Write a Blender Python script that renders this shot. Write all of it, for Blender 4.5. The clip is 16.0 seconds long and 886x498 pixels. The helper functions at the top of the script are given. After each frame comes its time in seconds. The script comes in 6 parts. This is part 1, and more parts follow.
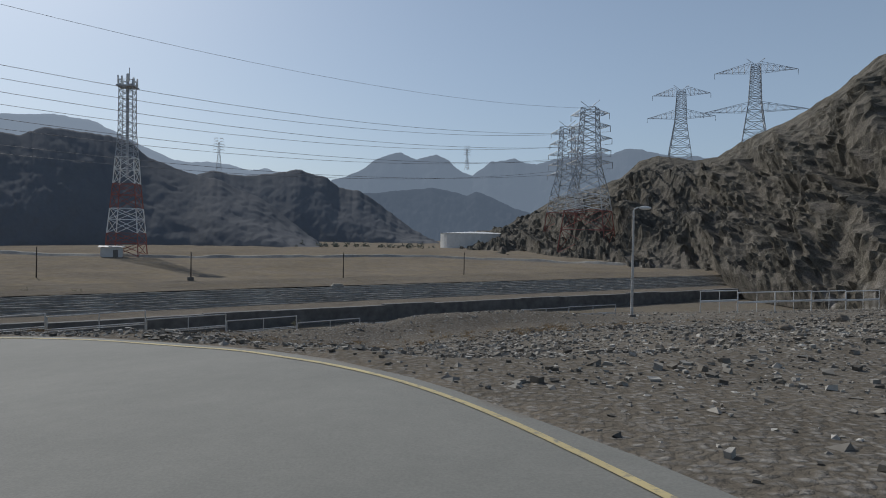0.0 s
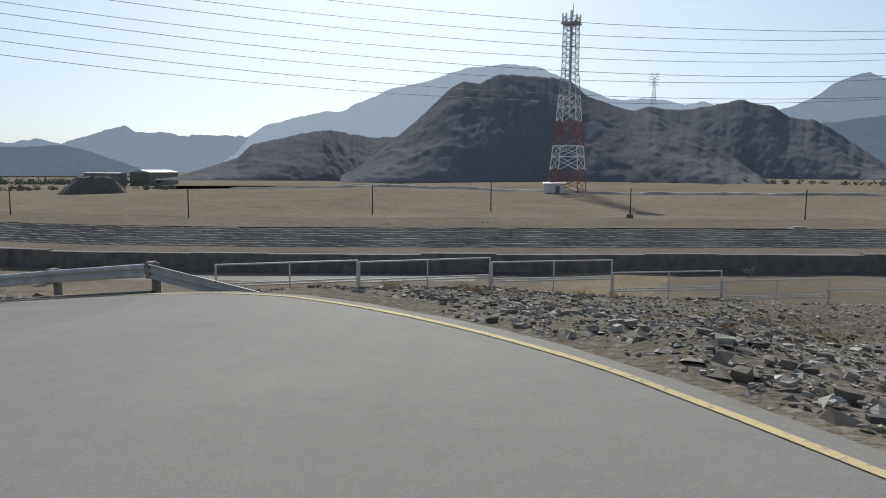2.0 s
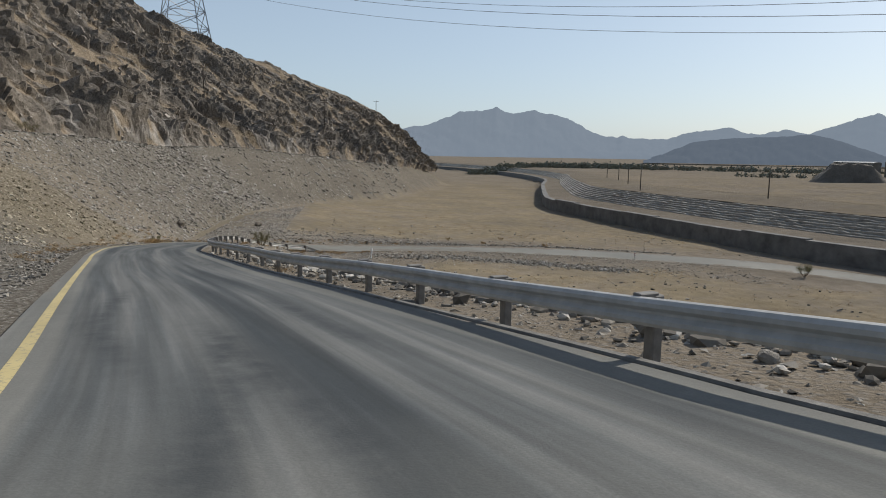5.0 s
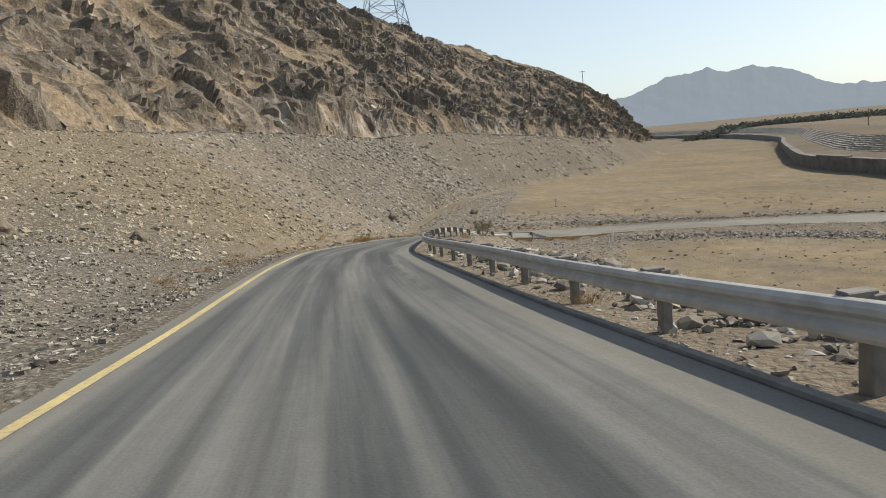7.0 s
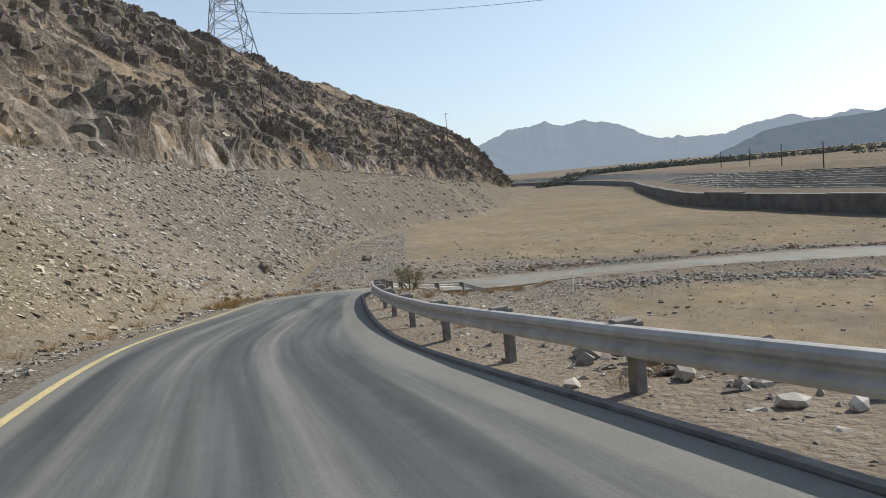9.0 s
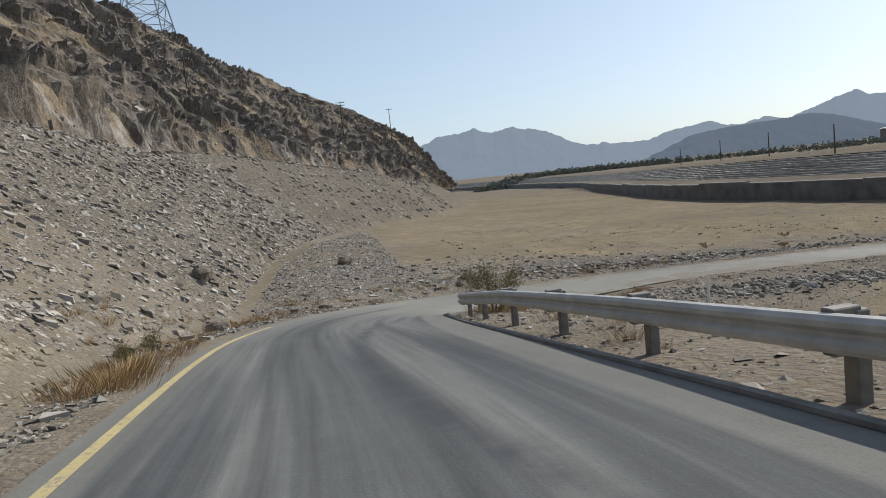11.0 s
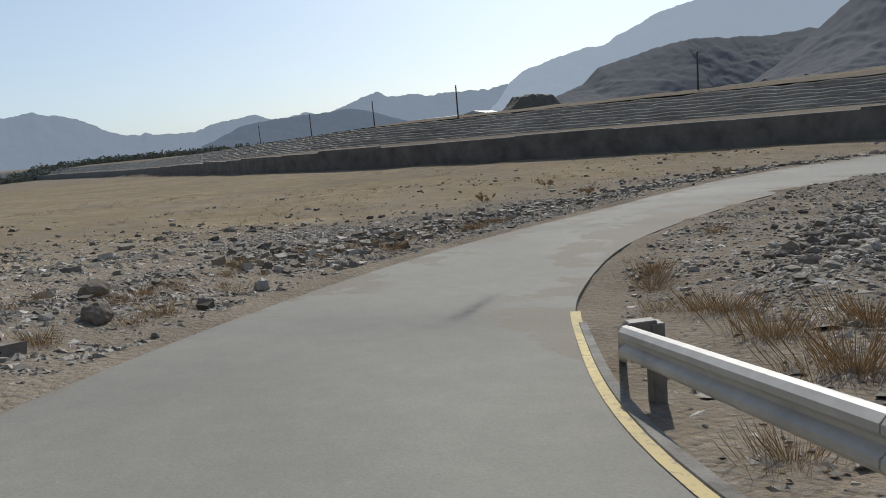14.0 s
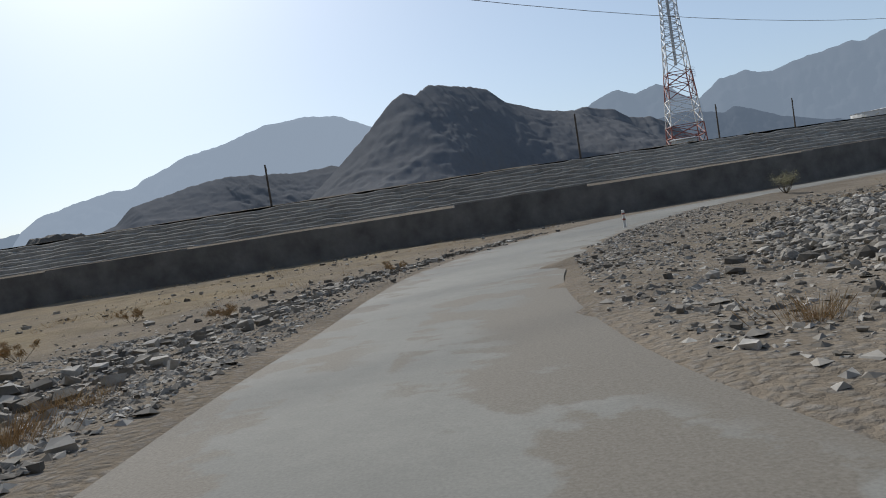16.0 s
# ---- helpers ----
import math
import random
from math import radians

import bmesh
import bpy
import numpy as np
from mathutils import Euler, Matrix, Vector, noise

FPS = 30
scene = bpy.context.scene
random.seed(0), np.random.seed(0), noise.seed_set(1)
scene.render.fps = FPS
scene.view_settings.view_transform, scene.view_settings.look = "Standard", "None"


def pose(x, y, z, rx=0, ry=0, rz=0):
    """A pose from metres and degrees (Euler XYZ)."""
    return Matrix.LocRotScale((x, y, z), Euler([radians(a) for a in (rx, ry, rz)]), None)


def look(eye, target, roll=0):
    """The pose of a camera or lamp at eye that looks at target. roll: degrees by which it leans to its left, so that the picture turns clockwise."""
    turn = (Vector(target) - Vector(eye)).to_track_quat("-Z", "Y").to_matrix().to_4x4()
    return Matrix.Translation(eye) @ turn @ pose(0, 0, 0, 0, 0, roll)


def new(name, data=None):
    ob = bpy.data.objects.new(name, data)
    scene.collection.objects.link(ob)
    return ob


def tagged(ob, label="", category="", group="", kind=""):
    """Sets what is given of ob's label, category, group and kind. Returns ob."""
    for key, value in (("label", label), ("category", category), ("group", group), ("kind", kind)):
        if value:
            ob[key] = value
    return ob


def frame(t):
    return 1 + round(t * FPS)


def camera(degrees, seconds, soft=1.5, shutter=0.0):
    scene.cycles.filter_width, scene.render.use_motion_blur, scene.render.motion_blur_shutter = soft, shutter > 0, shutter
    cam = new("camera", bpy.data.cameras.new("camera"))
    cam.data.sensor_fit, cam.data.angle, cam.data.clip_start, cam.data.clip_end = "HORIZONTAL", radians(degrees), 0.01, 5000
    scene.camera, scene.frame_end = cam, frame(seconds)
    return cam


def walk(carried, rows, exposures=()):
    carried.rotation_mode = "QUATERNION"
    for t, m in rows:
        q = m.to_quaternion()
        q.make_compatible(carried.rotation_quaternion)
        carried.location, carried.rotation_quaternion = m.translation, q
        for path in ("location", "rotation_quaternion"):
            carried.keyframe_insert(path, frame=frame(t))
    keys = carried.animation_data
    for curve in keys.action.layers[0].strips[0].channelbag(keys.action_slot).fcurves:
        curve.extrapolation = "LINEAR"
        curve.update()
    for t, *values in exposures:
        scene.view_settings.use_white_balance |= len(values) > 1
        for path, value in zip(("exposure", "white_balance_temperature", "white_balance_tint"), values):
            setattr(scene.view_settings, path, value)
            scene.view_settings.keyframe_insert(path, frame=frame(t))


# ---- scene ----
cam = camera(64.73, 16.0, soft=1.0)
PATH = [
    (0, -0.00, 0.00, 1.61, -7.40, -0.99, -0.89),
    (0.5, -0.31, 2.57, 1.52, 0.00, -4.17, -0.27),
    (1, -1.00, 4.96, 1.34, 7.30, -7.35, 0.46),
    (1.5, -2.11, 7.39, 1.19, 18.41, -6.77, -1.17),
    (2, -3.70, 9.68, 0.99, 26.82, -6.46, -0.38),
    (2.5, -5.55, 11.61, 0.78, 35.71, -7.57, -0.51),
    (3, -7.60, 13.09, 0.57, 48.78, -6.20, -0.13),
    (3.5, -9.97, 14.31, 0.36, 57.37, -5.46, 0.89),
    (4, -12.69, 15.08, 0.03, 65.76, -6.46, 1.79),
    (4.5, -15.83, 15.46, -0.36, 76.40, -6.92, -0.17),
    (5, -18.97, 15.63, -0.76, 82.44, -7.83, -0.86),
    (7.5, -37.80, 11.28, -2.83, 99.77, -8.47, 5.90),
    (8, -43.02, 9.45, -3.40, 98.24, -7.10, 5.20),
    (8.5, -48.21, 7.71, -3.91, 89.37, -5.28, 5.47),
    (10.8, -72.19, 1.46, -6.44, 82.49, -5.94, 5.58),
    (11, -74.49, 1.14, -6.70, 80.53, -5.62, 5.93),
    (11.5, -80.13, 0.39, -7.27, 74.07, -6.09, 6.31),
    (12, -85.33, 0.09, -7.88, 69.42, -6.26, 6.76),
    (12.5, -90.52, 0.36, -8.55, 64.83, -6.92, 7.29),
    (13, -95.40, 1.42, -9.26, 57.21, -8.22, 8.29),
    (13.5, -99.79, 2.78, -9.93, 51.58, -8.94, 8.38),
    (14, -103.71, 4.66, -10.58, 44.63, -9.73, 5.35),
    (14.5, -107.28, 6.94, -11.16, 33.29, -10.71, 9.03),
    (15, -110.32, 9.74, -11.67, 22.23, -10.97, 7.28),
    (15.5, -112.70, 13.04, -12.13, 15.22, -4.40, 9.70),
    (16, -114.69, 16.47, -12.54, 8.00, -3.06, 9.03),
]
walk(cam, [(t, pose(x, y, z, 90 + p, r, w)) for t, x, y, z, w, p, r in PATH],
     exposures=[(0.0, -0.42, 6250, 10), (0.5, -0.17, 6350, 10), (1.0, 0.10, 6450, 10), (2.5, 0.15, 6500, 10), (3.5, 0.05, 6500, 10), (4.5, 0.0, 6500, 10), (5.0, 0.05, 6700, 10), (7.5, 0.55, 7300, 10), (8.5, 0.5, 6900, 10), (11.0, 0.25, 6600, 10), (12.5, 0.1, 6500, 10), (14.5, 0.1, 6500, 10), (16.0, 0.0, 6350, 10)])

# ---- world, sun ----
SUN_AZ, SUN_EL = 31.0, 37.0            # degrees left of +y, degrees above the horizon
sun_way = Vector((-math.sin(radians(SUN_AZ)) * math.cos(radians(SUN_EL)),
                  math.cos(radians(SUN_AZ)) * math.cos(radians(SUN_EL)), math.sin(radians(SUN_EL))))
world = bpy.data.worlds.new("sky")
scene.world = world
world.use_nodes = True
wn, wl = world.node_tree.nodes, world.node_tree.links
sky = wn.new("ShaderNodeTexSky")
sky.sky_type = "NISHITA"
sky.sun_disc = False
sky.sun_elevation, sky.sun_rotation = radians(SUN_EL), radians(-SUN_AZ)
sky.air_density, sky.dust_density, sky.ozone_density = 0.8, 1.4, 2.4
cool = wn.new("ShaderNodeMix")
cool.data_type, cool.blend_type = "RGBA", "MULTIPLY"
cool.inputs[0].default_value, cool.inputs[7].default_value = 1.0, (0.94, 1.0, 1.03, 1)
wl.new(sky.outputs[0], cool.inputs[6])
# bright desert haze, thick near the horizon and thinning upwards
up = wn.new("ShaderNodeSeparateXYZ")
wl.new(wn.new("ShaderNodeTexCoord").outputs["Generated"], up.inputs[0])
thin = wn.new("ShaderNodeMapRange")
thin.inputs["From Min"].default_value, thin.inputs["From Max"].default_value = 0.0, 0.75
thin.inputs["To Min"].default_value, thin.inputs["To Max"].default_value = 0.55, 0.10
wl.new(up.outputs[2], thin.inputs["Value"])
haze = wn.new("ShaderNodeMix")
haze.data_type = "RGBA"
haze.inputs[7].default_value = (5.7, 6.9, 7.9, 1)
wl.new(thin.outputs[0], haze.inputs[0])
wl.new(cool.outputs[2], haze.inputs[6])
wl.new(haze.outputs[2], wn["Background"].inputs[0])
wn["Background"].inputs[1].default_value = 0.10
sun = new("sun", bpy.data.lights.new("sun", "SUN"))
sun.data.energy, sun.data.angle, sun.data.color = 3.5, radians(0.6), (1.0, 0.955, 0.88)
sun.matrix_world = look(sun_way * 400, (0, 0, 0))


# ---- materials ----
def material(name, build):
    m = bpy.data.materials.new(name)
    m.use_nodes = True
    n, l = m.node_tree.nodes, m.node_tree.links
    build(n, l, n["Principled BSDF"])
    return m


def noise_tex(n, l, scale, detail=6, rough=0.6, vec=None):
    t = n.new("ShaderNodeTexNoise")
    t.inputs["Scale"].default_value, t.inputs["Detail"].default_value, t.inputs["Roughness"].default_value = scale, detail, rough
    if vec is None:
        vec = n.new("ShaderNodeTexCoord").outputs["Object"]
    l.new(vec, t.inputs["Vector"])
    return t.outputs["Fac"]


def ramp(n, l, fac, stops):
    r = n.new("ShaderNodeValToRGB")
    e = r.color_ramp.elements
    while len(e) < len(stops):
        e.new(0.5)
    for k, (p, c) in zip(e, stops):
        k.position, k.color = p, (*c, 1)
    l.new(fac, r.inputs["Fac"])
    return r.outputs["Color"]


def mix(n, l, fac, a, b, mode="MIX"):
    m = n.new("ShaderNodeMix")
    m.data_type, m.blend_type = "RGBA", mode
    for sock, v in ((m.inputs[0], fac), (m.inputs[6], a), (m.inputs[7], b)):
        if isinstance(v, (int, float)):
            sock.default_value = v
        elif isinstance(v, tuple):
            sock.default_value = (*v, 1)
        else:
            l.new(v, sock)
    return m.outputs[2]


def bump(n, l, p, height, strength=0.5, dist=0.1):
    b = n.new("ShaderNodeBump")
    b.inputs["Strength"].default_value, b.inputs["Distance"].default_value = strength, dist
    l.new(height, b.inputs["Height"])
    l.new(b.outputs[0], p.inputs["Normal"])


def plain(name, colour, rough=0.7, metal=0.0, vary=0.25, scale=6.0, bump_d=0.0):
    def build(n, l, p):
        lo = tuple(c * (1 - vary) for c in colour)
        hi = tuple(min(1, c * (1 + vary)) for c in colour)
        f = noise_tex(n, l, scale)
        l.new(ramp(n, l, f, [(0.3, lo), (0.7, hi)]), p.inputs["Base Color"])
        p.inputs["Roughness"].default_value, p.inputs["Metallic"].default_value = rough, metal
        if bump_d:
            bump(n, l, p, noise_tex(n, l, scale * 6), 0.6, bump_d)
    return material(name, build)


def build_ground(n, l, p):
    at = n.new("ShaderNodeAttribute")
    at.attribute_name = "zone"
    sep = n.new("ShaderNodeSeparateColor")
    l.new(at.outputs["Color"], sep.inputs[0])
    big, mid, fine = noise_tex(n, l, 0.05, 4), noise_tex(n, l, 0.6, 6), noise_tex(n, l, 6.0, 5, 0.7)
    v = n.new("ShaderNodeTexVoronoi")
    v.inputs["Scale"].default_value = 13.0
    l.new(n.new("ShaderNodeTexCoord").outputs["Object"], v.inputs["Vector"])
    peb = ramp(n, l, v.outputs["Color"], [(0.0, (0.085, 0.080, 0.072)), (0.5, (0.165, 0.155, 0.138)), (1.0, (0.28, 0.265, 0.24))])
    dirt = ramp(n, l, mid, [(0.3, (0.17, 0.143, 0.11)), (0.7, (0.25, 0.212, 0.165))])
    v2 = n.new("ShaderNodeTexVoronoi")
    v2.inputs["Scale"].default_value = 8.5
    warp = n.new("ShaderNodeVectorMath")
    warp.operation = "MULTIPLY_ADD"
    wn = n.new("ShaderNodeTexNoise")
    wn.inputs["Scale"].default_value, wn.inputs["Detail"].default_value = 5.0, 4.0
    at_o = n.new("ShaderNodeTexCoord").outputs["Object"]
    l.new(at_o, wn.inputs["Vector"])
    l.new(wn.outputs["Color"], warp.inputs[0])
    warp.inputs[1].default_value = (0.22, 0.22, 0.22)
    l.new(at_o, warp.inputs[2])
    l.new(warp.outputs[0], v2.inputs["Vector"])
    cob = ramp(n, l, v2.outputs["Color"], [(0.0, (0.09, 0.085, 0.076)), (0.45, (0.205, 0.19, 0.168)), (1.0, (0.40, 0.38, 0.345))])
    gap = ramp(n, l, v2.outputs["Distance"], [(0.25, (1, 1, 1)), (0.62, (0, 0, 0))])
    grav = mix(n, l, 0.55, dirt, mix(n, l, gap, dirt, mix(n, l, 0.5, peb, cob)))
    dry = ramp(n, l, mid, [(0.25, (0.17, 0.139, 0.097)), (0.5, (0.245, 0.20, 0.136)), (0.75, (0.33, 0.276, 0.193))])
    dry = mix(n, l, 0.35, dry, ramp(n, l, fine, [(0.35, (0.12, 0.10, 0.07)), (0.65, (0.36, 0.30, 0.20))]))
    stone = ramp(n, l, v.outputs["Color"], [(0.0, (0.065, 0.062, 0.056)), (0.6, (0.19, 0.178, 0.157)), (1.0, (0.38, 0.36, 0.32))])
    stone = mix(n, l, gap, (0.105, 0.094, 0.078), mix(n, l, 0.5, stone, cob))
    a = n.new("ShaderNodeMath")
    a.operation = "ADD"
    l.new(sep.outputs[1], a.inputs[0])
    sh = n.new("ShaderNodeMapRange")
    sh.inputs["From Min"].default_value, sh.inputs["From Max"].default_value = 0.3, 0.7
    sh.inputs["To Min"].default_value, sh.inputs["To Max"].default_value = -0.95, 0.35
    l.new(noise_tex(n, l, 0.16, 6, 0.65), sh.inputs["Value"])
    l.new(sh.outputs[0], a.inputs[1])
    a.use_clamp = True
    col = mix(n, l, a.outputs[0], grav, dry)
    col = mix(n, l, sep.outputs[2], col, stone)
    red = ramp(n, l, mid, [(0.3, (0.115, 0.093, 0.062)), (0.7, (0.205, 0.168, 0.115))])
    tanst = ramp(n, l, v2.outputs["Color"], [(0.0, (0.13, 0.110, 0.078)), (0.45, (0.255, 0.216, 0.153)), (1.0, (0.44, 0.385, 0.29))])
    red = mix(n, l, 0.72, red, mix(n, l, gap, (0.115, 0.096, 0.066), mix(n, l, 0.3, tanst, peb)))
    col = mix(n, l, sep.outputs[0], col, red)
    col = mix(n, l, 0.5, col, ramp(n, l, big, [(0.3, (0.38, 0.38, 0.38)), (0.7, (0.62, 0.62, 0.62))]), "OVERLAY")
    l.new(col, p.inputs["Base Color"])
    p.inputs["Roughness"].default_value = 0.95
    p.inputs["Specular IOR Level"].default_value = 0.0
    h2 = n.new("ShaderNodeMath")
    h2.operation = "MULTIPLY_ADD"
    l.new(noise_tex(n, l, 28.0, 3, 0.6), h2.inputs[0])
    h2.inputs[1].default_value = 0.35
    l.new(fine, h2.inputs[2])
    h3 = n.new("ShaderNodeMath")
    h3.operation = "MULTIPLY_ADD"
    l.new(v2.outputs["Distance"], h3.inputs[0])
    h3.inputs[1].default_value = -0.8
    l.new(h2.outputs[0], h3.inputs[2])
    bump(n, l, p, h3.outputs[0], 0.9, 0.042)


def rock_build(dark, midc, light, s=1.0, rough=1.0):
    def build(n, l, p):
        f1, f2, f3 = noise_tex(n, l, 0.03 * s, 6), noise_tex(n, l, 0.25 * s, 8, 0.65), noise_tex(n, l, 2.0 * s, 6, 0.7)
        c = ramp(n, l, f2, [(0.28, dark), (0.5, midc), (0.74, light)])
        c2 = ramp(n, l, f1, [(0.35, tuple(q * 0.75 for q in midc)), (0.65, tuple(min(1, q * 1.15) for q in light))])
        c = mix(n, l, 0.4, c, c2)
        c = mix(n, l, 0.55 * min(1, rough + 0.15), c, ramp(n, l, f3, [(0.3, (0.3, 0.3, 0.3)), (0.7, (0.7, 0.7, 0.7))]), "OVERLAY")
        l.new(c, p.inputs["Base Color"])
        p.inputs["Roughness"].default_value = 0.95
        p.inputs["Specular IOR Level"].default_value = 0.15
        if rough:
            bump(n, l, p, f2, rough, 1.2 * rough / s)
    return build


def build_asphalt(n, l, p):
    co = n.new("ShaderNodeAttribute")
    co.attribute_name = "lane"
    sep = n.new("ShaderNodeSeparateColor")
    l.new(co.outputs["Vector"], sep.inputs[0])
    sway = n.new("ShaderNodeTexNoise")
    sway.inputs["Scale"].default_value, sway.inputs["Detail"].default_value = 0.03, 1.0
    l.new(co.outputs["Vector"], sway.inputs["Vector"])
    warp = n.new("ShaderNodeVectorMath")
    warp.operation = "MULTIPLY_ADD"
    l.new(sway.outputs["Color"], warp.inputs[0])
    warp.inputs[1].default_value = (0.0, 1.6, 0.0)
    l.new(co.outputs["Vector"], warp.inputs[2])
    mp = n.new("ShaderNodeMapping")
    mp.inputs["Scale"].default_value = (0.035, 1.25, 1)
    l.new(warp.outputs[0], mp.inputs["Vector"])
    streak = noise_tex(n, l, 1.0, 5, 0.55, mp.outputs[0])
    grain, patch = noise_tex(n, l, 40, 3), noise_tex(n, l, 0.12, 5)
    base = ramp(n, l, patch, [(0.3, (0.165, 0.163, 0.145)), (0.7, (0.235, 0.230, 0.203))])
    mp2 = n.new("ShaderNodeMapping")
    mp2.inputs["Scale"].default_value = (0.045, 0.30, 1)
    l.new(warp.outputs[0], mp2.inputs["Vector"])
    broad = noise_tex(n, l, 1.0, 4, 0.5, mp2.outputs[0])
    pool = ramp(n, l, broad, [(0.42, (0.036, 0.044, 0.049)), (0.60, (0.140, 0.145, 0.140))])
    dark = mix(n, l, 0.5, pool, ramp(n, l, streak, [(0.40, (0.034, 0.041, 0.046)), (0.50, (0.095, 0.102, 0.104)), (0.60, (0.20, 0.20, 0.188))]))
    mp3 = n.new("ShaderNodeMapping")
    mp3.inputs["Scale"].default_value = (0.09, 3.6, 1)
    l.new(warp.outputs[0], mp3.inputs["Vector"])
    dark = mix(n, l, 0.6, dark, ramp(n, l, noise_tex(n, l, 1.0, 5, 0.6, mp3.outputs[0]), [(0.36, (0.30, 0.30, 0.30)), (0.64, (0.68, 0.68, 0.68))]), "OVERLAY")
    at = n.new("ShaderNodeAttribute")
    at.attribute_name = "tyre"
    c = mix(n, l, at.outputs["Fac"], base, dark)
    c = mix(n, l, 0.35, c, ramp(n, l, grain, [(0.3, (0.35, 0.35, 0.35)), (0.7, (0.65, 0.65, 0.65))]), "OVERLAY")
    c = mix(n, l, 0.22, c, ramp(n, l, noise_tex(n, l, 2.6, 8, 0.75), [(0.35, (0.36, 0.36, 0.36)), (0.65, (0.62, 0.62, 0.61))]), "OVERLAY")
    sk = n.new("ShaderNodeAttribute")
    sk.attribute_name = "skid"
    wear = n.new("ShaderNodeMath")
    wear.operation, wear.use_clamp = "MULTIPLY", True
    l.new(sk.outputs["Fac"], wear.inputs[0])
    l.new(ramp(n, l, noise_tex(n, l, 1.7, 5, 0.7), [(0.3, (0.35, 0.35, 0.35)), (0.6, (0.95, 0.95, 0.95))]), wear.inputs[1])
    c = mix(n, l, wear.outputs[0], c, (0.042, 0.047, 0.05))
    ed = n.new("ShaderNodeAttribute")
    ed.attribute_name = "edge"
    sm = n.new("ShaderNodeMapRange")
    sm.inputs["From Min"].default_value, sm.inputs["From Max"].default_value = 0.43, 0.57
    sm.inputs["To Min"].default_value, sm.inputs["To Max"].default_value = 1.6, -0.35
    l.new(noise_tex(n, l, 0.55, 6, 0.6), sm.inputs["Value"])
    lt = n.new("ShaderNodeMath")
    lt.operation = "SUBTRACT"
    l.new(sm.outputs[0], lt.inputs[0])
    l.new(ed.outputs["Fac"], lt.inputs[1])
    lt2 = n.new("ShaderNodeMath")
    lt2.operation, lt2.use_clamp = "MULTIPLY", True
    l.new(lt.outputs[0], lt2.inputs[0])
    lt2.inputs[1].default_value = 1.8
    c = mix(n, l, lt2.outputs[0], c, ramp(n, l, grain, [(0.3, (0.142, 0.126, 0.101)), (0.7, (0.205, 0.186, 0.153))]))
    l.new(c, p.inputs["Base Color"])
    p.inputs["Roughness"].default_value = 0.85
    p.inputs["Specular IOR Level"].default_value = 0.3
    bump(n, l, p, grain, 0.3, 0.01)


def build_tan(n, l, p):
    build_stone(n, l, p, [(0.0, (0.11, 0.093, 0.066)), (0.35, (0.21, 0.180, 0.128)), (0.75, (0.34, 0.298, 0.222)), (1.0, (0.46, 0.42, 0.34))])


def build_stone(n, l, p, stops=None):
    g = n.new("ShaderNodeNewGeometry")
    c = ramp(n, l, g.outputs["Random Per Island"], stops or [(0.0, (0.10, 0.092, 0.080)), (0.35, (0.20, 0.183, 0.157)), (0.75, (0.32, 0.298, 0.262)), (0.93, (0.40, 0.38, 0.345)), (1.0, (0.48, 0.46, 0.42))])
    f = noise_tex(n, l, 9, 5)
    c = mix(n, l, 0.4, c, ramp(n, l, f, [(0.3, (0.3, 0.29, 0.27)), (0.7, (0.7, 0.69, 0.66))]), "OVERLAY")
    l.new(c, p.inputs["Base Color"])
    p.inputs["Roughness"].default_value = 0.92
    p.inputs["Specular IOR Level"].default_value = 0.2


def build_grass(n, l, p):
    g = n.new("ShaderNodeNewGeometry")
    l.new(ramp(n, l, g.outputs["Random Per Island"], [(0, (0.23, 0.140, 0.058)), (0.6, (0.36, 0.235, 0.105)), (1, (0.45, 0.34, 0.19))]), p.inputs["Base Color"])
    p.inputs["Roughness"].default_value = 0.9


def build_leaf(n, l, p):
    g = n.new("ShaderNodeNewGeometry")
    l.new(ramp(n, l, g.outputs["Random Per Island"], [(0, (0.19, 0.18, 0.09)), (0.6, (0.28, 0.26, 0.14)), (1, (0.38, 0.34, 0.20))]), p.inputs["Base Color"])
    p.inputs["Roughness"].default_value = 0.8


def haze_glow(dark, light, air, strength):
    """Rock with the haze of kilometres of bright desert air painted on as glow."""
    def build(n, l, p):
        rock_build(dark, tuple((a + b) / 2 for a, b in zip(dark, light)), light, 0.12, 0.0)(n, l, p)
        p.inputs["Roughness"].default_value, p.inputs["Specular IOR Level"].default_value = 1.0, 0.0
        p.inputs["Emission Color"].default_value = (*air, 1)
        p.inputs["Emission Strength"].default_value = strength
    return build


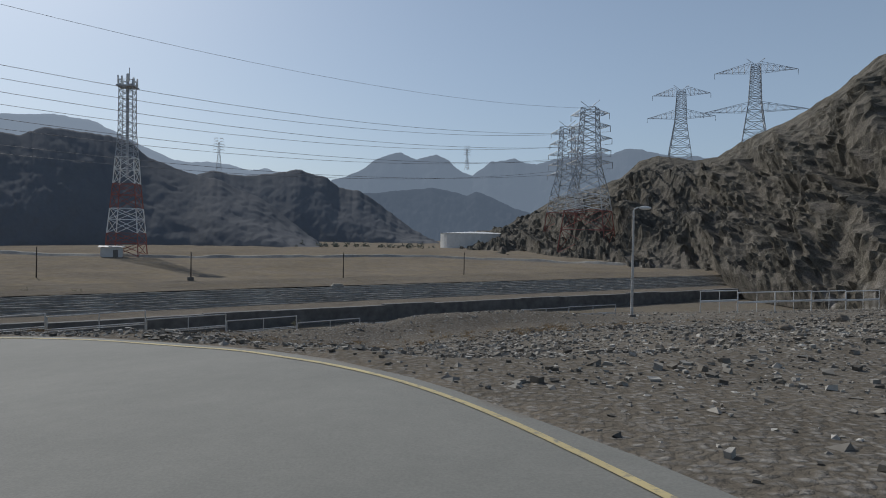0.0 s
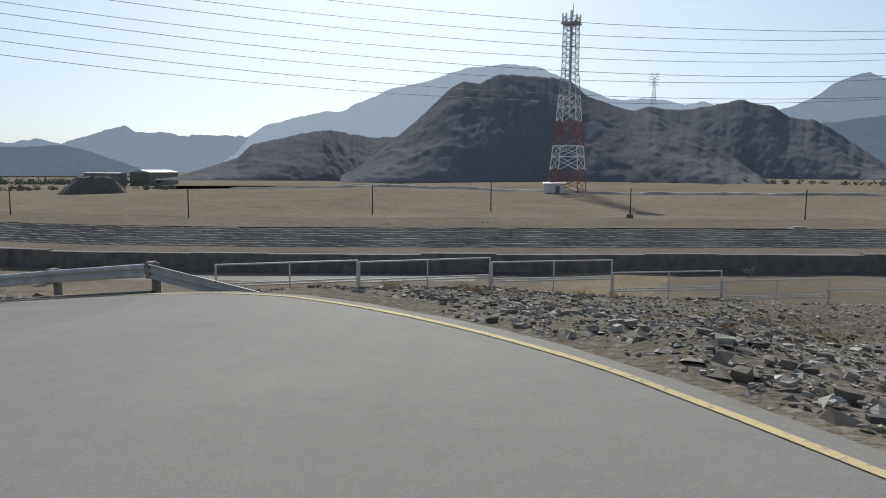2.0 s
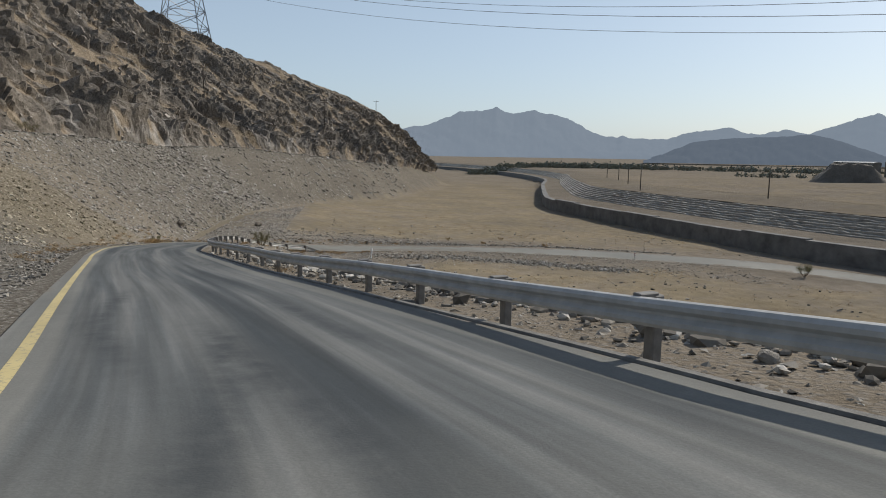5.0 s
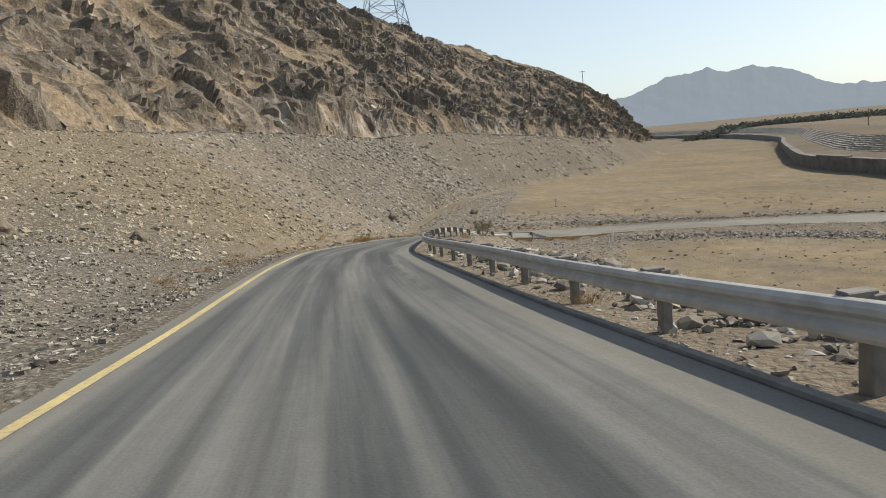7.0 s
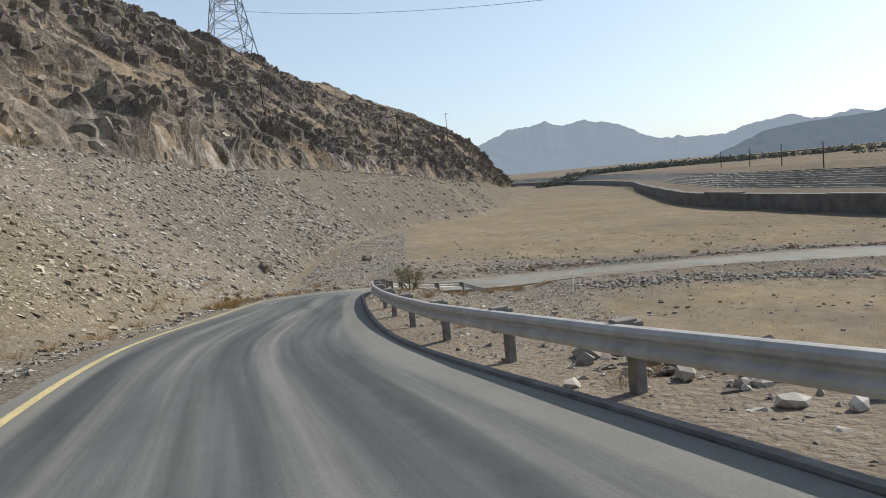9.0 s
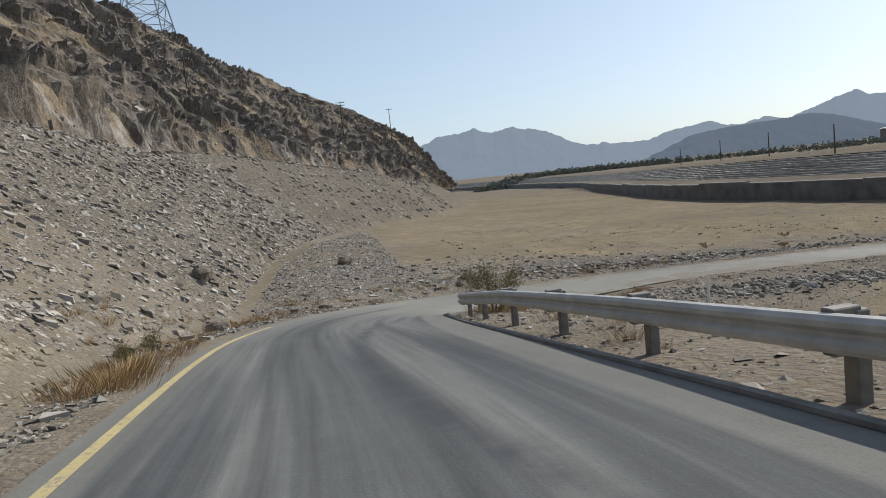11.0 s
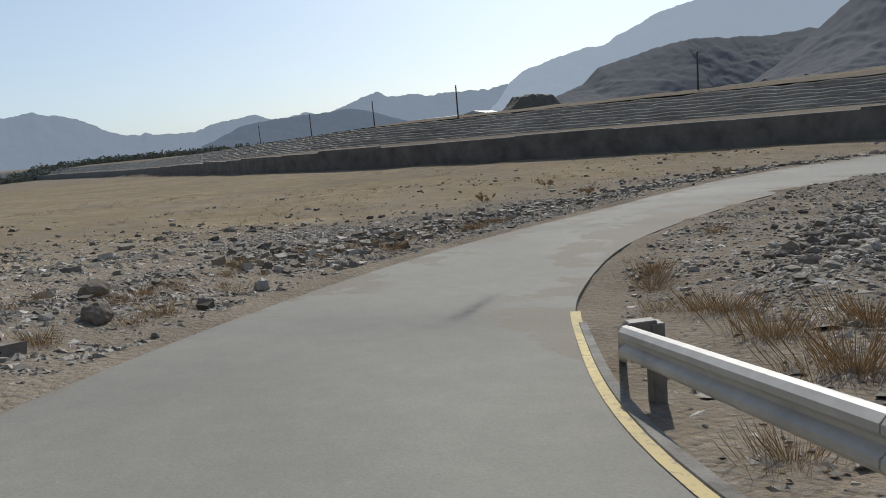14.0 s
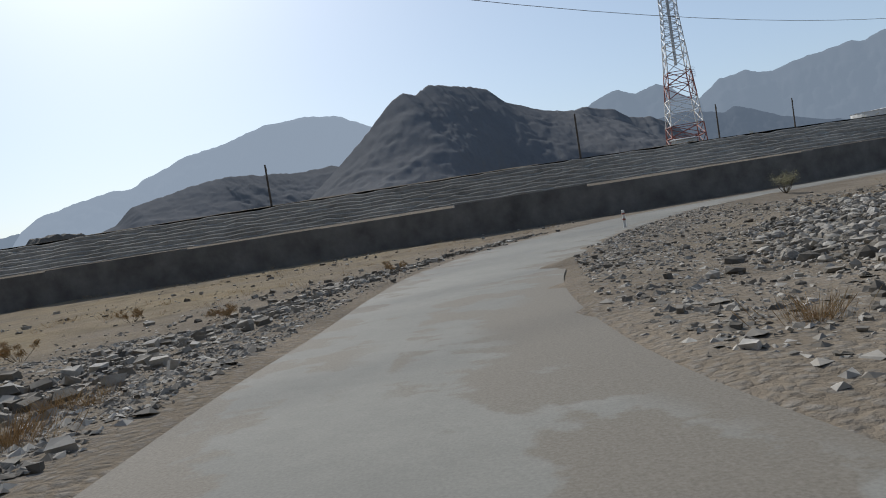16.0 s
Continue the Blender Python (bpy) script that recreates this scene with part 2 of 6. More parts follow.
def build_hill(n, l, p, warm=1.0):
    f1, f2, f3 = noise_tex(n, l, 0.04, 6), noise_tex(n, l, 0.35, 9, 0.68), noise_tex(n, l, 2.6, 6, 0.7)
    c = ramp(n, l, f2, [(0.30, (0.062, 0.056, 0.050)), (0.50, (0.150, 0.134, 0.116)), (0.72, (0.33, 0.30, 0.26))])
    c = mix(n, l, 0.35, c, ramp(n, l, f1, [(0.35, (0.10, 0.09, 0.08)), (0.65, (0.27, 0.222, 0.165))]))
    soil = ramp(n, l, f3, [(0.3, (0.165, 0.128 + 0.02 * (1 - warm), 0.088 + 0.05 * (1 - warm))), (0.7, (0.285, 0.228 + 0.03 * (1 - warm), 0.162 + 0.08 * (1 - warm)))])
    soil = mix(n, l, 0.4, soil, ramp(n, l, f2, [(0.35, (0.13, 0.100, 0.070)), (0.65, (0.34, 0.278, 0.20))]))
    rk = n.new("ShaderNodeAttribute")
    rk.attribute_name = "rock"
    ad = n.new("ShaderNodeMath")
    ad.operation = "MULTIPLY_ADD"
    l.new(f2, ad.inputs[0])
    ad.inputs[1].default_value = 0.9
    l.new(rk.outputs["Fac"], ad.inputs[2])
    c = mix(n, l, ramp(n, l, ad.outputs[0], [(0.50, (0, 0, 0)), (0.95, (1, 1, 1))]), soil, c)
    c = mix(n, l, 0.6, c, ramp(n, l, f3, [(0.32, (0.20, 0.20, 0.20)), (0.68, (0.80, 0.80, 0.80))]), "OVERLAY")
    c = mix(n, l, 0.45, c, ramp(n, l, noise_tex(n, l, 9.0, 4, 0.7), [(0.35, (0.25, 0.25, 0.25)), (0.65, (0.75, 0.75, 0.75))]), "OVERLAY")
    # shade painted in: the greyer hill's whole colour is multiplied down
    if warm < 1:
        c = mix(n, l, 1.0, c, (0.62, 0.64, 0.62), "MULTIPLY")
    at = n.new("ShaderNodeAttribute")
    at.attribute_name = "scar"
    c = mix(n, l, at.outputs["Fac"], c, ramp(n, l, f3, [(0.3, (0.30, 0.28, 0.25)), (0.7, (0.56, 0.53, 0.49))]))
    l.new(c, p.inputs["Base Color"])
    p.inputs["Roughness"].default_value = 0.95
    p.inputs["Specular IOR Level"].default_value = 0.15
    hh = n.new("ShaderNodeMath")
    hh.operation = "MULTIPLY_ADD"
    l.new(f3, hh.inputs[0])
    hh.inputs[1].default_value = 0.4
    l.new(f2, hh.inputs[2])
    bump(n, l, p, hh.outputs[0], 0.8, 0.7)


M_GROUND = material("gravelly ground", build_ground)
M_HILL = material("weathered brown rock", build_hill)
M_HILL_GREY_SHADED = material("weathered grey rock darkened for shade", lambda n, l, p: build_hill(n, l, p, 0.0))
M_BOULDER = material("weathered boulder rock", rock_build((0.08, 0.068, 0.056), (0.17, 0.145, 0.115), (0.28, 0.245, 0.205), 3.0, 0.5))
M_RANGE = material("dark mountain rock", rock_build((0.142, 0.146, 0.152), (0.157, 0.16, 0.165), (0.173, 0.175, 0.178), 0.3, 0.08))
M_RANGE.node_tree.nodes["Principled BSDF"].inputs["Specular IOR Level"].default_value = 0.0
M_ASPHALT = material("worn asphalt", build_asphalt)
def build_paint(n, l, p):
    f, g = noise_tex(n, l, 11.0, 6, 0.7), noise_tex(n, l, 0.5, 3)
    y = ramp(n, l, g, [(0.35, (0.44, 0.36, 0.18)), (0.65, (0.56, 0.46, 0.22))])
    l.new(mix(n, l, ramp(n, l, f, [(0.34, (0, 0, 0)), (0.48, (1, 1, 1))]), (0.24, 0.22, 0.17), y), p.inputs["Base Color"])
    p.inputs["Roughness"].default_value = 0.85


M_YELLOW = material("worn yellow road paint", build_paint)
M_KERB = plain("dark concrete kerb", (0.17, 0.163, 0.148), 0.9, vary=0.35, scale=3, bump_d=0.02)
M_WALL = plain("dark stained concrete", (0.16, 0.155, 0.145), 0.95, vary=0.35, scale=0.5, bump_d=0.05)
M_COURSE = material("packed grey stone", rock_build((0.18, 0.168, 0.148), (0.33, 0.307, 0.268), (0.46, 0.43, 0.38), 4.0, 0.5))
M_STEEL = plain("dusty galvanised steel", (0.46, 0.45, 0.425), 0.55, 0.1, vary=0.2, scale=3)
M_POST = plain("weathered steel post", (0.20, 0.19, 0.175), 0.7, 0.2, vary=0.3, scale=5)
M_PIPE = plain("pale galvanised pipe", (0.52, 0.51, 0.49), 0.5, 0.3, vary=0.2, scale=8)
M_STONE = material("field stones", build_stone)
M_TAN = material("tan talus stones", build_tan)
M_GRASS = material("dry straw grass", build_grass)
M_LEAF = material("dusty shrub leaves", build_leaf)
M_TWIG = plain("grey brown twigs", (0.14, 0.11, 0.08), 0.9)
M_POLE = plain("dark weathered timber", (0.085, 0.07, 0.055), 0.9, vary=0.3, scale=3)
M_LATTICE = plain("grey galvanised lattice steel", (0.42, 0.43, 0.44), 0.6, 0.2, vary=0.15, scale=1)
M_ROOF = plain("weathered sheet metal", (0.42, 0.42, 0.41), 0.6, vary=0.15, scale=0.5)
M_RED = plain("faded red paint", (0.29, 0.10, 0.075), 0.7, vary=0.2, scale=1)
M_WHITE = plain("chalky white paint", (0.72, 0.71, 0.68), 0.7, vary=0.1, scale=1)
M_WIRE = plain("dull aluminium cable", (0.20, 0.20, 0.21), 0.6, 0.3, vary=0.1)
M_TANK = plain("off-white painted steel", (0.62, 0.62, 0.60), 0.6, vary=0.1, scale=0.4)
# dark wall colour standing in for the shade below the shed roofs
M_SHADE_WALL = plain("dark shade under shed roof", (0.16, 0.15, 0.13), 0.85, vary=0.3, scale=0.5)
M_HEAP = material("dark tipped earth", rock_build((0.07, 0.063, 0.054), (0.125, 0.112, 0.094), (0.20, 0.178, 0.15), 1.5, 0.5))
M_TREE = plain("distant dusty foliage", (0.17, 0.175, 0.135), 0.9, vary=0.4, scale=0.3)
# far ranges: near-black rock, haze put in as emission colour
M_FAR_A = material("far rock with painted haze", haze_glow((0.016, 0.017, 0.019), (0.030, 0.032, 0.035), (0.38, 0.47, 0.59), 0.48))
M_FAR_B = material("far rock with thicker painted haze", haze_glow((0.016, 0.017, 0.019), (0.030, 0.032, 0.035), (0.44, 0.53, 0.65), 0.60))
M_FAR_C = material("middle rock with painted haze", haze_glow((0.016, 0.017, 0.019), (0.030, 0.032, 0.035), (0.33, 0.42, 0.55), 0.3))


# ---- numeric noise ----
def vnoise(x, y, seed=0):
    xi, yi = np.floor(x).astype(np.int64), np.floor(y).astype(np.int64)
    fx, fy = x - xi, y - yi
    fx, fy = fx * fx * (3 - 2 * fx), fy * fy * (3 - 2 * fy)

    def h(a, b):
        k = (a * 374761393 + b * 668265263 + seed * 974634541) & 0x7FFFFFFF
        k = ((k ^ (k >> 13)) * 1274126177) & 0x7FFFFFFF
        return ((k ^ (k >> 16)) & 0xFFFF) / 65535.0
    return (h(xi, yi) * (1 - fx) + h(xi + 1, yi) * fx) * (1 - fy) + (h(xi, yi + 1) * (1 - fx) + h(xi + 1, yi + 1) * fx) * fy


def fbm(x, y, octaves=4, seed=0, rough=0.5):
    s, a, t = 0.0, 1.0, 0.0
    for o in range(octaves):
        s = s + a * (vnoise(x * 2 ** o, y * 2 ** o, seed + o) - 0.5)
        t += a
        a *= rough
    return s / t * 2


def ridged(x, y, octaves=4, seed=0, rough=0.55):
    s, a, t = 0.0, 1.0, 0.0
    for o in range(octaves):
        s = s + a * (1 - np.abs(2 * vnoise(x * 2 ** o, y * 2 ** o, seed + o) - 1))
        t += a
        a *= rough
    return s / t


# ---- small builders ----
def mesh_from(name, verts, faces, mat, smooth=False):
    me = bpy.data.meshes.new(name)
    me.from_pydata(verts, [], faces)
    for m in (mat if isinstance(mat, (list, tuple)) else [mat]):
        me.materials.append(m)
    if smooth:
        me.polygons.foreach_set("use_smooth", [True] * len(me.polygons))
    me.update()
    return me


def thing(name, x, y, z, label, category, group="", kind=""):
    e = new(name)
    e.location = (x, y, z)
    e.empty_display_size = 0.2
    return tagged(e, label, category, group, kind)


def part(name, bm, mat, parent, label=""):
    me = bpy.data.meshes.new(name)
    bm.to_mesh(me)
    bm.free()
    me.materials.append(mat)
    ob = new(name, me)
    ob.parent = parent
    return tagged(ob, label)


def bar(bm, a, b, r, n=4, r2=None):
    """A straight bar from a to b inside a bmesh."""
    a, b = Vector(a), Vector(b)
    d = b - a
    q = d.to_track_quat("Z", "Y").to_matrix().to_4x4()
    bmesh.ops.create_cone(bm, cap_ends=True, segments=n, radius1=r, radius2=r if r2 is None else r2, depth=d.length,
                          matrix=Matrix.Translation((a + b) / 2) @ q)


def box(bm, x, y, z, sx, sy, sz, rz=0.0, bevel=0.0):
    g = bmesh.ops.create_cube(bm, size=1, matrix=Matrix.Translation((x, y, z)) @ Matrix.Rotation(rz, 4, "Z") @ Matrix.Diagonal((sx, sy, sz, 1)))
    if bevel:
        es = list({e for v in g["verts"] for e in v.link_edges})
        bmesh.ops.bevel(bm, geom=es, offset=bevel, segments=1, affect="EDGES")


def spline(pts, step):
    """Points evenly spaced along a smooth curve through pts (numpy array, any width)."""
    p = np.array(pts, float)
    p = np.vstack([2 * p[0] - p[1], p, 2 * p[-1] - p[-2]])
    out = []
    for i in range(1, len(p) - 2):
        u = np.linspace(0, 1, 24, endpoint=False)[:, None]
        a, b, c, d = p[i - 1], p[i], p[i + 1], p[i + 2]
        out.append(0.5 * (2 * b + (c - a) * u + (2 * a - 5 * b + 4 * c - d) * u ** 2 + (3 * b - a - 3 * c + d) * u ** 3))
    out = np.vstack(out + [p[-2][None]])
    s = np.concatenate([[0], np.cumsum(np.linalg.norm(np.diff(out[:, :3], axis=0), axis=1))])
    k = np.linspace(0, s[-1], max(2, int(round(s[-1] / step)) + 1))
    return np.stack([np.interp(k, s, out[:, c]) for c in range(out.shape[1])], 1)


# ---- the plan: road, wall, hill foot ----
# left edge x, y; right edge x, y; height
ROAD = [(-21.53, 13.59, -19.94, 20.13, -2.31), (-25.51, 12.41, -25.01, 18.83, -2.86), (-32.6, 10.1, -32.51, 16.18, -3.64), (-42.5, 6.83, -42.69, 12.88, -4.82),
        (-49.49, 4.7, -49.01, 10.83, -5.49), (-58.47, 1.91, -57.8, 8.11, -6.43), (-68.92, -0.54, -67.5, 5.49, -7.5), (-80.03, -1.32, -80.47, 4.13, -8.77),
        (-88.97, -1.76, -88.52, 3.81, -9.77), (-94.9, -1.59, -93.51, 4.05, -10.52), (-100.8, -0.43, -98, 4.6, -11.3), (-105.87, 1.73, -101.83, 5.77, -12.04),
        (-110.59, 5.61, -105.62, 8.39, -12.8), (-114.26, 10.59, -108.61, 11.8, -13.42), (-116.89, 16.41, -111.2, 15.6, -13.88), (-118.0, 22.5, -113.4, 21, -14.1),
        (-118.5, 28, -114.3, 27, -14.3), (-119.0, 34, -114.4, 33.2, -14.45), (-119.1, 41, -113.5, 40, -14.6), (-117.5, 51, -111.4, 48.5, -14.8),
        (-113.5, 62, -107.6, 59, -15), (-106.5, 73, -101.5, 69, -15.1), (-94, 82, -91, 77.5, -15.2), (-75, 92, -72, 87, -15.2), (-47, 107, -45, 102, -15.2)]
road = spline(ROAD, 0.8)
shoulder = road[:, 2:4] - road[:, 0:2]
road[:, 0:2] -= shoulder / np.linalg.norm(shoulder, axis=1)[:, None] * 0.28
road_mid = (road[:, 0:2] + road[:, 2:4]) / 2
road_half = np.linalg.norm(road[:, 2:4] - road[:, 0:2], axis=1) / 2
road_side = (road[:, 2:4] - road[:, 0:2]) / (2 * road_half[:, None])


def edge_rows(edge, value):
    """A value known along one road edge, by the row of the middle line that lies nearest to it."""
    m = np.array([np.argmin(((road_mid - e) ** 2).sum(1)) for e in edge], float)
    m = np.maximum.accumulate(m)
    return np.interp(np.arange(len(road)), m, value)


LOW_ROW = int(np.argmin(np.hypot(road[:, 2] + 110.9, road[:, 3] - 15.2)))
row_w = np.clip(np.arange(len(road)) / 7, 0, 1)
Z_LEFT, Z_RIGHT = edge_rows(road[:, 0:2], road[:, 4]), edge_rows(road[:, 2:4], road[:, 4])
W_LEFT, W_RIGHT = edge_rows(road[:, 0:2], row_w), edge_rows(road[:, 2:4], row_w)
# the paved junction at the top: outline
PAD_R = [(6.5, -60), (5.0, -20), (3.2, 0), (1.4, 7.3), (-1.1, 11.7), (-2.9, 13.8), (-5.2, 16.0), (-8.5, 18.0), (-12.0, 19.3), (-16.0, 20.0), (-20.0, 19.9)]
PAD_L = [(-13.0, -60), (-13.5, -20), (-14.0, -4), (-15.2, 4), (-16.0, 8), (-16.6, 11.4), (-17.3, 13.0), (-18.2, 13.85), (-19.4, 13.9), (-20.5, 13.6), (-21.6, 13.32)]
WALL = [(-900, 95), (-740, 128), (-620, 143), (-520, 144), (-430, 132), (-330, 103), (-250, 81), (-204, 69.5), (-180, 70), (-155, 72.5), (-127, 77), (-110, 81), (-95, 87), (-80, 93.5), (-68, 100), (-41, 115), (0, 138), (60, 168), (140, 205), (260, 250)]
wall = spline(WALL, 2.0)


def near_line(x, y, pts):
    """Distance to the nearest of pts, and which one."""
    best, idx = np.full(x.shape, 1e9), np.zeros(x.shape, int)
    for i in range(len(pts)):
        d = (x - pts[i, 0]) ** 2 + (y - pts[i, 1]) ** 2
        m = d < best
        best[m], idx[m] = d[m], i
    return np.sqrt(best), idx


def terrace(x, y):
    edge = np.interp(x, [-20, -12, -5, -1, 1.4, 20, 50], [20.3, 20.0, 17.0, 12.6, 10.0, 18.0, 22.0])
    return 0.08 - 0.03 * np.clip(y, 0, 15) - 0.07 * np.maximum(0, -x) - 0.05 * np.maximum(0, -x - 12) - np.interp(x, [-20, -6, -2, 4, 12, 50], [0.15, 0.165, 0.15, 0.125, 0.115, 0.11]) * np.maximum(0, y - edge)


TAL = np.array([(-420, 58, -10.0, 0.7), (-340, 40, -7.0, 0.7), (-244, 13, -3.4, 0.7), (-187, -9, -0.2, 0.7), (-152, -17, -0.4, 0.72), (-125, -20, 0.5, 0.74), (-100, -21, 0.9, 0.70),
                (-80, -21, 1.0, 0.52), (-60, -20, 1.0, 0.40), (-40, -18, 1.3, 0.34), (-20, -16, 1.5, 0.3), (60, -16, 1.5, 0.3)])


def ground_parts(x, y, berm=False):
    """Height and the three surface masks at x, y (arrays)."""
    n1, n2 = fbm(x / 9, y / 9, 4, 3), fbm(x / 1.6, y / 1.6, 3, 9)
    floor = np.interp(y, [-6, 2, 12, 22, 35, 60], [-11.6, -12.2, -13.2, -14.15, -14.6, -15.2]) + np.where(x < -200, np.maximum(x + 200, -260) * 0.014, 0)
    # upper terrace and its bank
    de = (x + 17) * -0.63 + (y - 24.8) * 0.777
    ter = terrace(x, y) - 0.58 * np.maximum(0, de)
    ter = np.where(x < -24, ter - 0.6 * np.maximum(0, -x - 24), ter)
    z = np.maximum(floor, ter)
    # ramp bank
    dist, i = near_line(x, y, road_mid)
    lat = (x - road_mid[i, 0]) * road_side[i, 0] + (y - road_mid[i, 1]) * road_side[i, 1] - road_half[i]
    away = dist - road_half[i]
    across = np.clip((lat + 2 * road_half[i]) / (2 * road_half[i]), 0, 1)
    wj = W_LEFT[i] * (1 - across) + W_RIGHT[i] * across
    rz = terrace(x, y) * (1 - wj) + (Z_LEFT[i] * (1 - across) + Z_RIGHT[i] * across) * wj
    bank = rz - 0.12 - 0.56 * np.maximum(0, away - 3.0)
    z = np.maximum(z, np.where(i < 150, bank, z))
    up = rz - 0.14 + 0.30 * np.maximum(0, away - 1.6)
    z = np.where((lat < 0) & (i < 128) & (away > 0), z + (np.maximum(z, np.minimum(up, 0.6)) - z) * np.clip((-19 - x) / 14, 0, 1), z)
    # hill fill
    yt, zt, sl = np.interp(x, TAL[:, 0], TAL[:, 1]), np.interp(x, TAL[:, 0], TAL[:, 2]), np.interp(x, TAL[:, 0], TAL[:, 3])
    tal = zt - sl * np.maximum(0, y - yt)
    talw = np.clip((tal - z) / 1.0, 0, 1)
    z = np.maximum(z, tal)
    rough = n1 * 0.30 + n2 * 0.05
    # a low ridge of tipped stone before the fence
    yf = np.interp(x, [-17, -8.5, -2.6, 3.6, 10.5, 17.8], [23.0, 30.6, 34.8, 38.7, 42.2, 45.4]) - 3.2
    z = z + np.interp(x, [-9, -3, 3, 9, 14, 18], [0, 0.45, 1.15, 1.05, 0.45, 0]) * np.exp(-((y - yf) / 2.2) ** 2)
    z = z + rough * np.clip((away - 0.5) / 4, 0, 1)
    # the bed of the road, cut a little into the ground
    w = np.clip((away - 0.6) / 3.0, 0, 1)
    w = w * w * (3 - 2 * w)
    flush = np.clip((away + np.where((i > LOW_ROW + 7) & (lat > -road_half[i]), 1.0 + 0.9 * n2, 0.7)) / 0.8, 0, 1) * np.where((i > LOW_ROW) | ((lat < -road_half[i])), np.where(i > LOW_ROW, 0.142, np.where(i < 14, 0.15, 0.118)) + 0.03 * n2, 0.0)
    cut = np.where(away < 3.6, (rz - 0.10 + flush) * (1 - w) + z * w, z)
    z = np.where(away < 3.6, cut, z)
    # junction
    pr = np.array(PAD_R, float)
    pl = np.array(PAD_L, float)
    inside = (x < np.interp(y, pr[:, 1], pr[:, 0]) + 2.5) & (x > np.interp(y, pl[:8, 1], pl[:8, 0]) - 0.8) & (y < 20.5) & ((away > 0.3) | (x > -22))
    zp = terrace(x, y) - 0.025
    xr = np.interp(y, pr[:8, 1], pr[:8, 0])
    wq = np.clip((x - xr) / 2.5, 0, 1)
    z = np.where(inside, zp * (1 - wq) + z * wq, z)
    xl = np.interp(y, pl[:8, 1], pl[:8, 0])
    wl_ = np.clip((xl - 0.8 - x) / 3.0, 0, 1)
    z = np.where((x < xl) & (x > xl - 3.8) & (y < 13.8) & (away > 0.4), np.maximum(z, (terrace(x, y) - 0.02) * (1 - wl_) + z * wl_), z)
    z = z - 0.3 * np.clip((x - 10) / 8, 0, 1) * np.exp(-((y - 33) / 9) ** 2)
    # wadi wall, berm, stepped bank, plain
    dw, k = near_line(x, y, wall)
    t = np.gradient(wall, axis=0)
    t /= np.linalg.norm(t, axis=1)[:, None]
    side = (x - wall[k, 0]) * -t[k, 1] + (y - wall[k, 1]) * t[k, 0]
    back = side > 0.9
    drop = np.where(wall[k, 0] < -200, np.maximum(wall[k, 0] + 200, -260) * 0.0135, 0)
    b = np.clip((dw - 8.0) / 4.6, 0, 1)
    step = np.floor(b * 7) / 7 + np.clip((b * 7 - np.floor(b * 7)) * 4 - 3, 0, 1) / 7
    zb = -12.45 + 0.05 * np.minimum(dw, 8) + step * 2.9 + np.clip((dw - 13) / 14, 0, 1) * 0.7 + n2 * 0.06 + drop
    zb = zb + np.clip((dw - 14) / 40, 0, 1) * n1 * 0.5 + np.clip((dw - 45) / 110, 0, 1) * 3.8 * np.clip((x + 260) / 120, 0, 1)
    shelf = zb
    zb = zb - 1.3 * np.clip((27 - dw) / 4, 0, 1)
    z = np.where(back, shelf if berm else zb, z)
    bankm = np.where(back & (dw < 13), np.clip((dw - 7) / 1.5, 0, 1), 0)
    # masks
    flat = np.clip(1 - np.abs(z - floor) / 1.2, 0, 1) * (~back) * (y > 6)
    dry = np.maximum(flat * np.clip((away - 4) / 8, 0, 1), np.where(back & (dw > 13), 0.5, 0)) * np.clip((x + 600) / 250, 0.3, 1)
    red = np.where(talw > 0.1, 0.55 + 0.7 * n1, 0)
    red = red * np.interp(x, [-98, -86], [0.3, 1.0])
    red = np.where((x < -108) & (x > -150) & (np.abs(tal - floor + 0.3) < 1.1) & (talw < 0.9), 0.9, red)
    grey = np.clip((x + 72) / 10, 0, 1) * np.clip((13 + 5 * n1 - away) / 5, 0, 1) * (lat < -road_half[i]) * (x < -24)
    red = red * (1 - grey)
    stone = np.maximum(bankm + grey * 0.9, np.clip(talw, 0, 1) * np.where(x < -105, 0.7, 0.12))
    stone = np.maximum(stone, np.where((y > 3) & (x > -30) & (x > np.interp(y, [q[1] for q in PAD_R], [q[0] for q in PAD_R])) & ~back & (away > 1), 0.6, 0))
    return z, np.clip(red, 0, 1), np.clip(dry, 0, 1), np.clip(stone, 0, 1), away, lat, talw, back, i


def ground_z(x, y):
    return ground_parts(np.atleast_1d(np.asarray(x, float)), np.atleast_1d(np.asarray(y, float)))[0]


def axis(lo, a, b, hi, step, grow=1.12):
    mid = list(np.arange(a, b + step / 2, step))
    s, v = step, a
    left = []
    while v > lo:
        s *= grow
        v -= s
        left.append(v)
    s, v = step, b
    right = []
    while v < hi:
        s *= grow
        v += s
        right.append(v)
    return np.array(left[::-1] + mid + right)


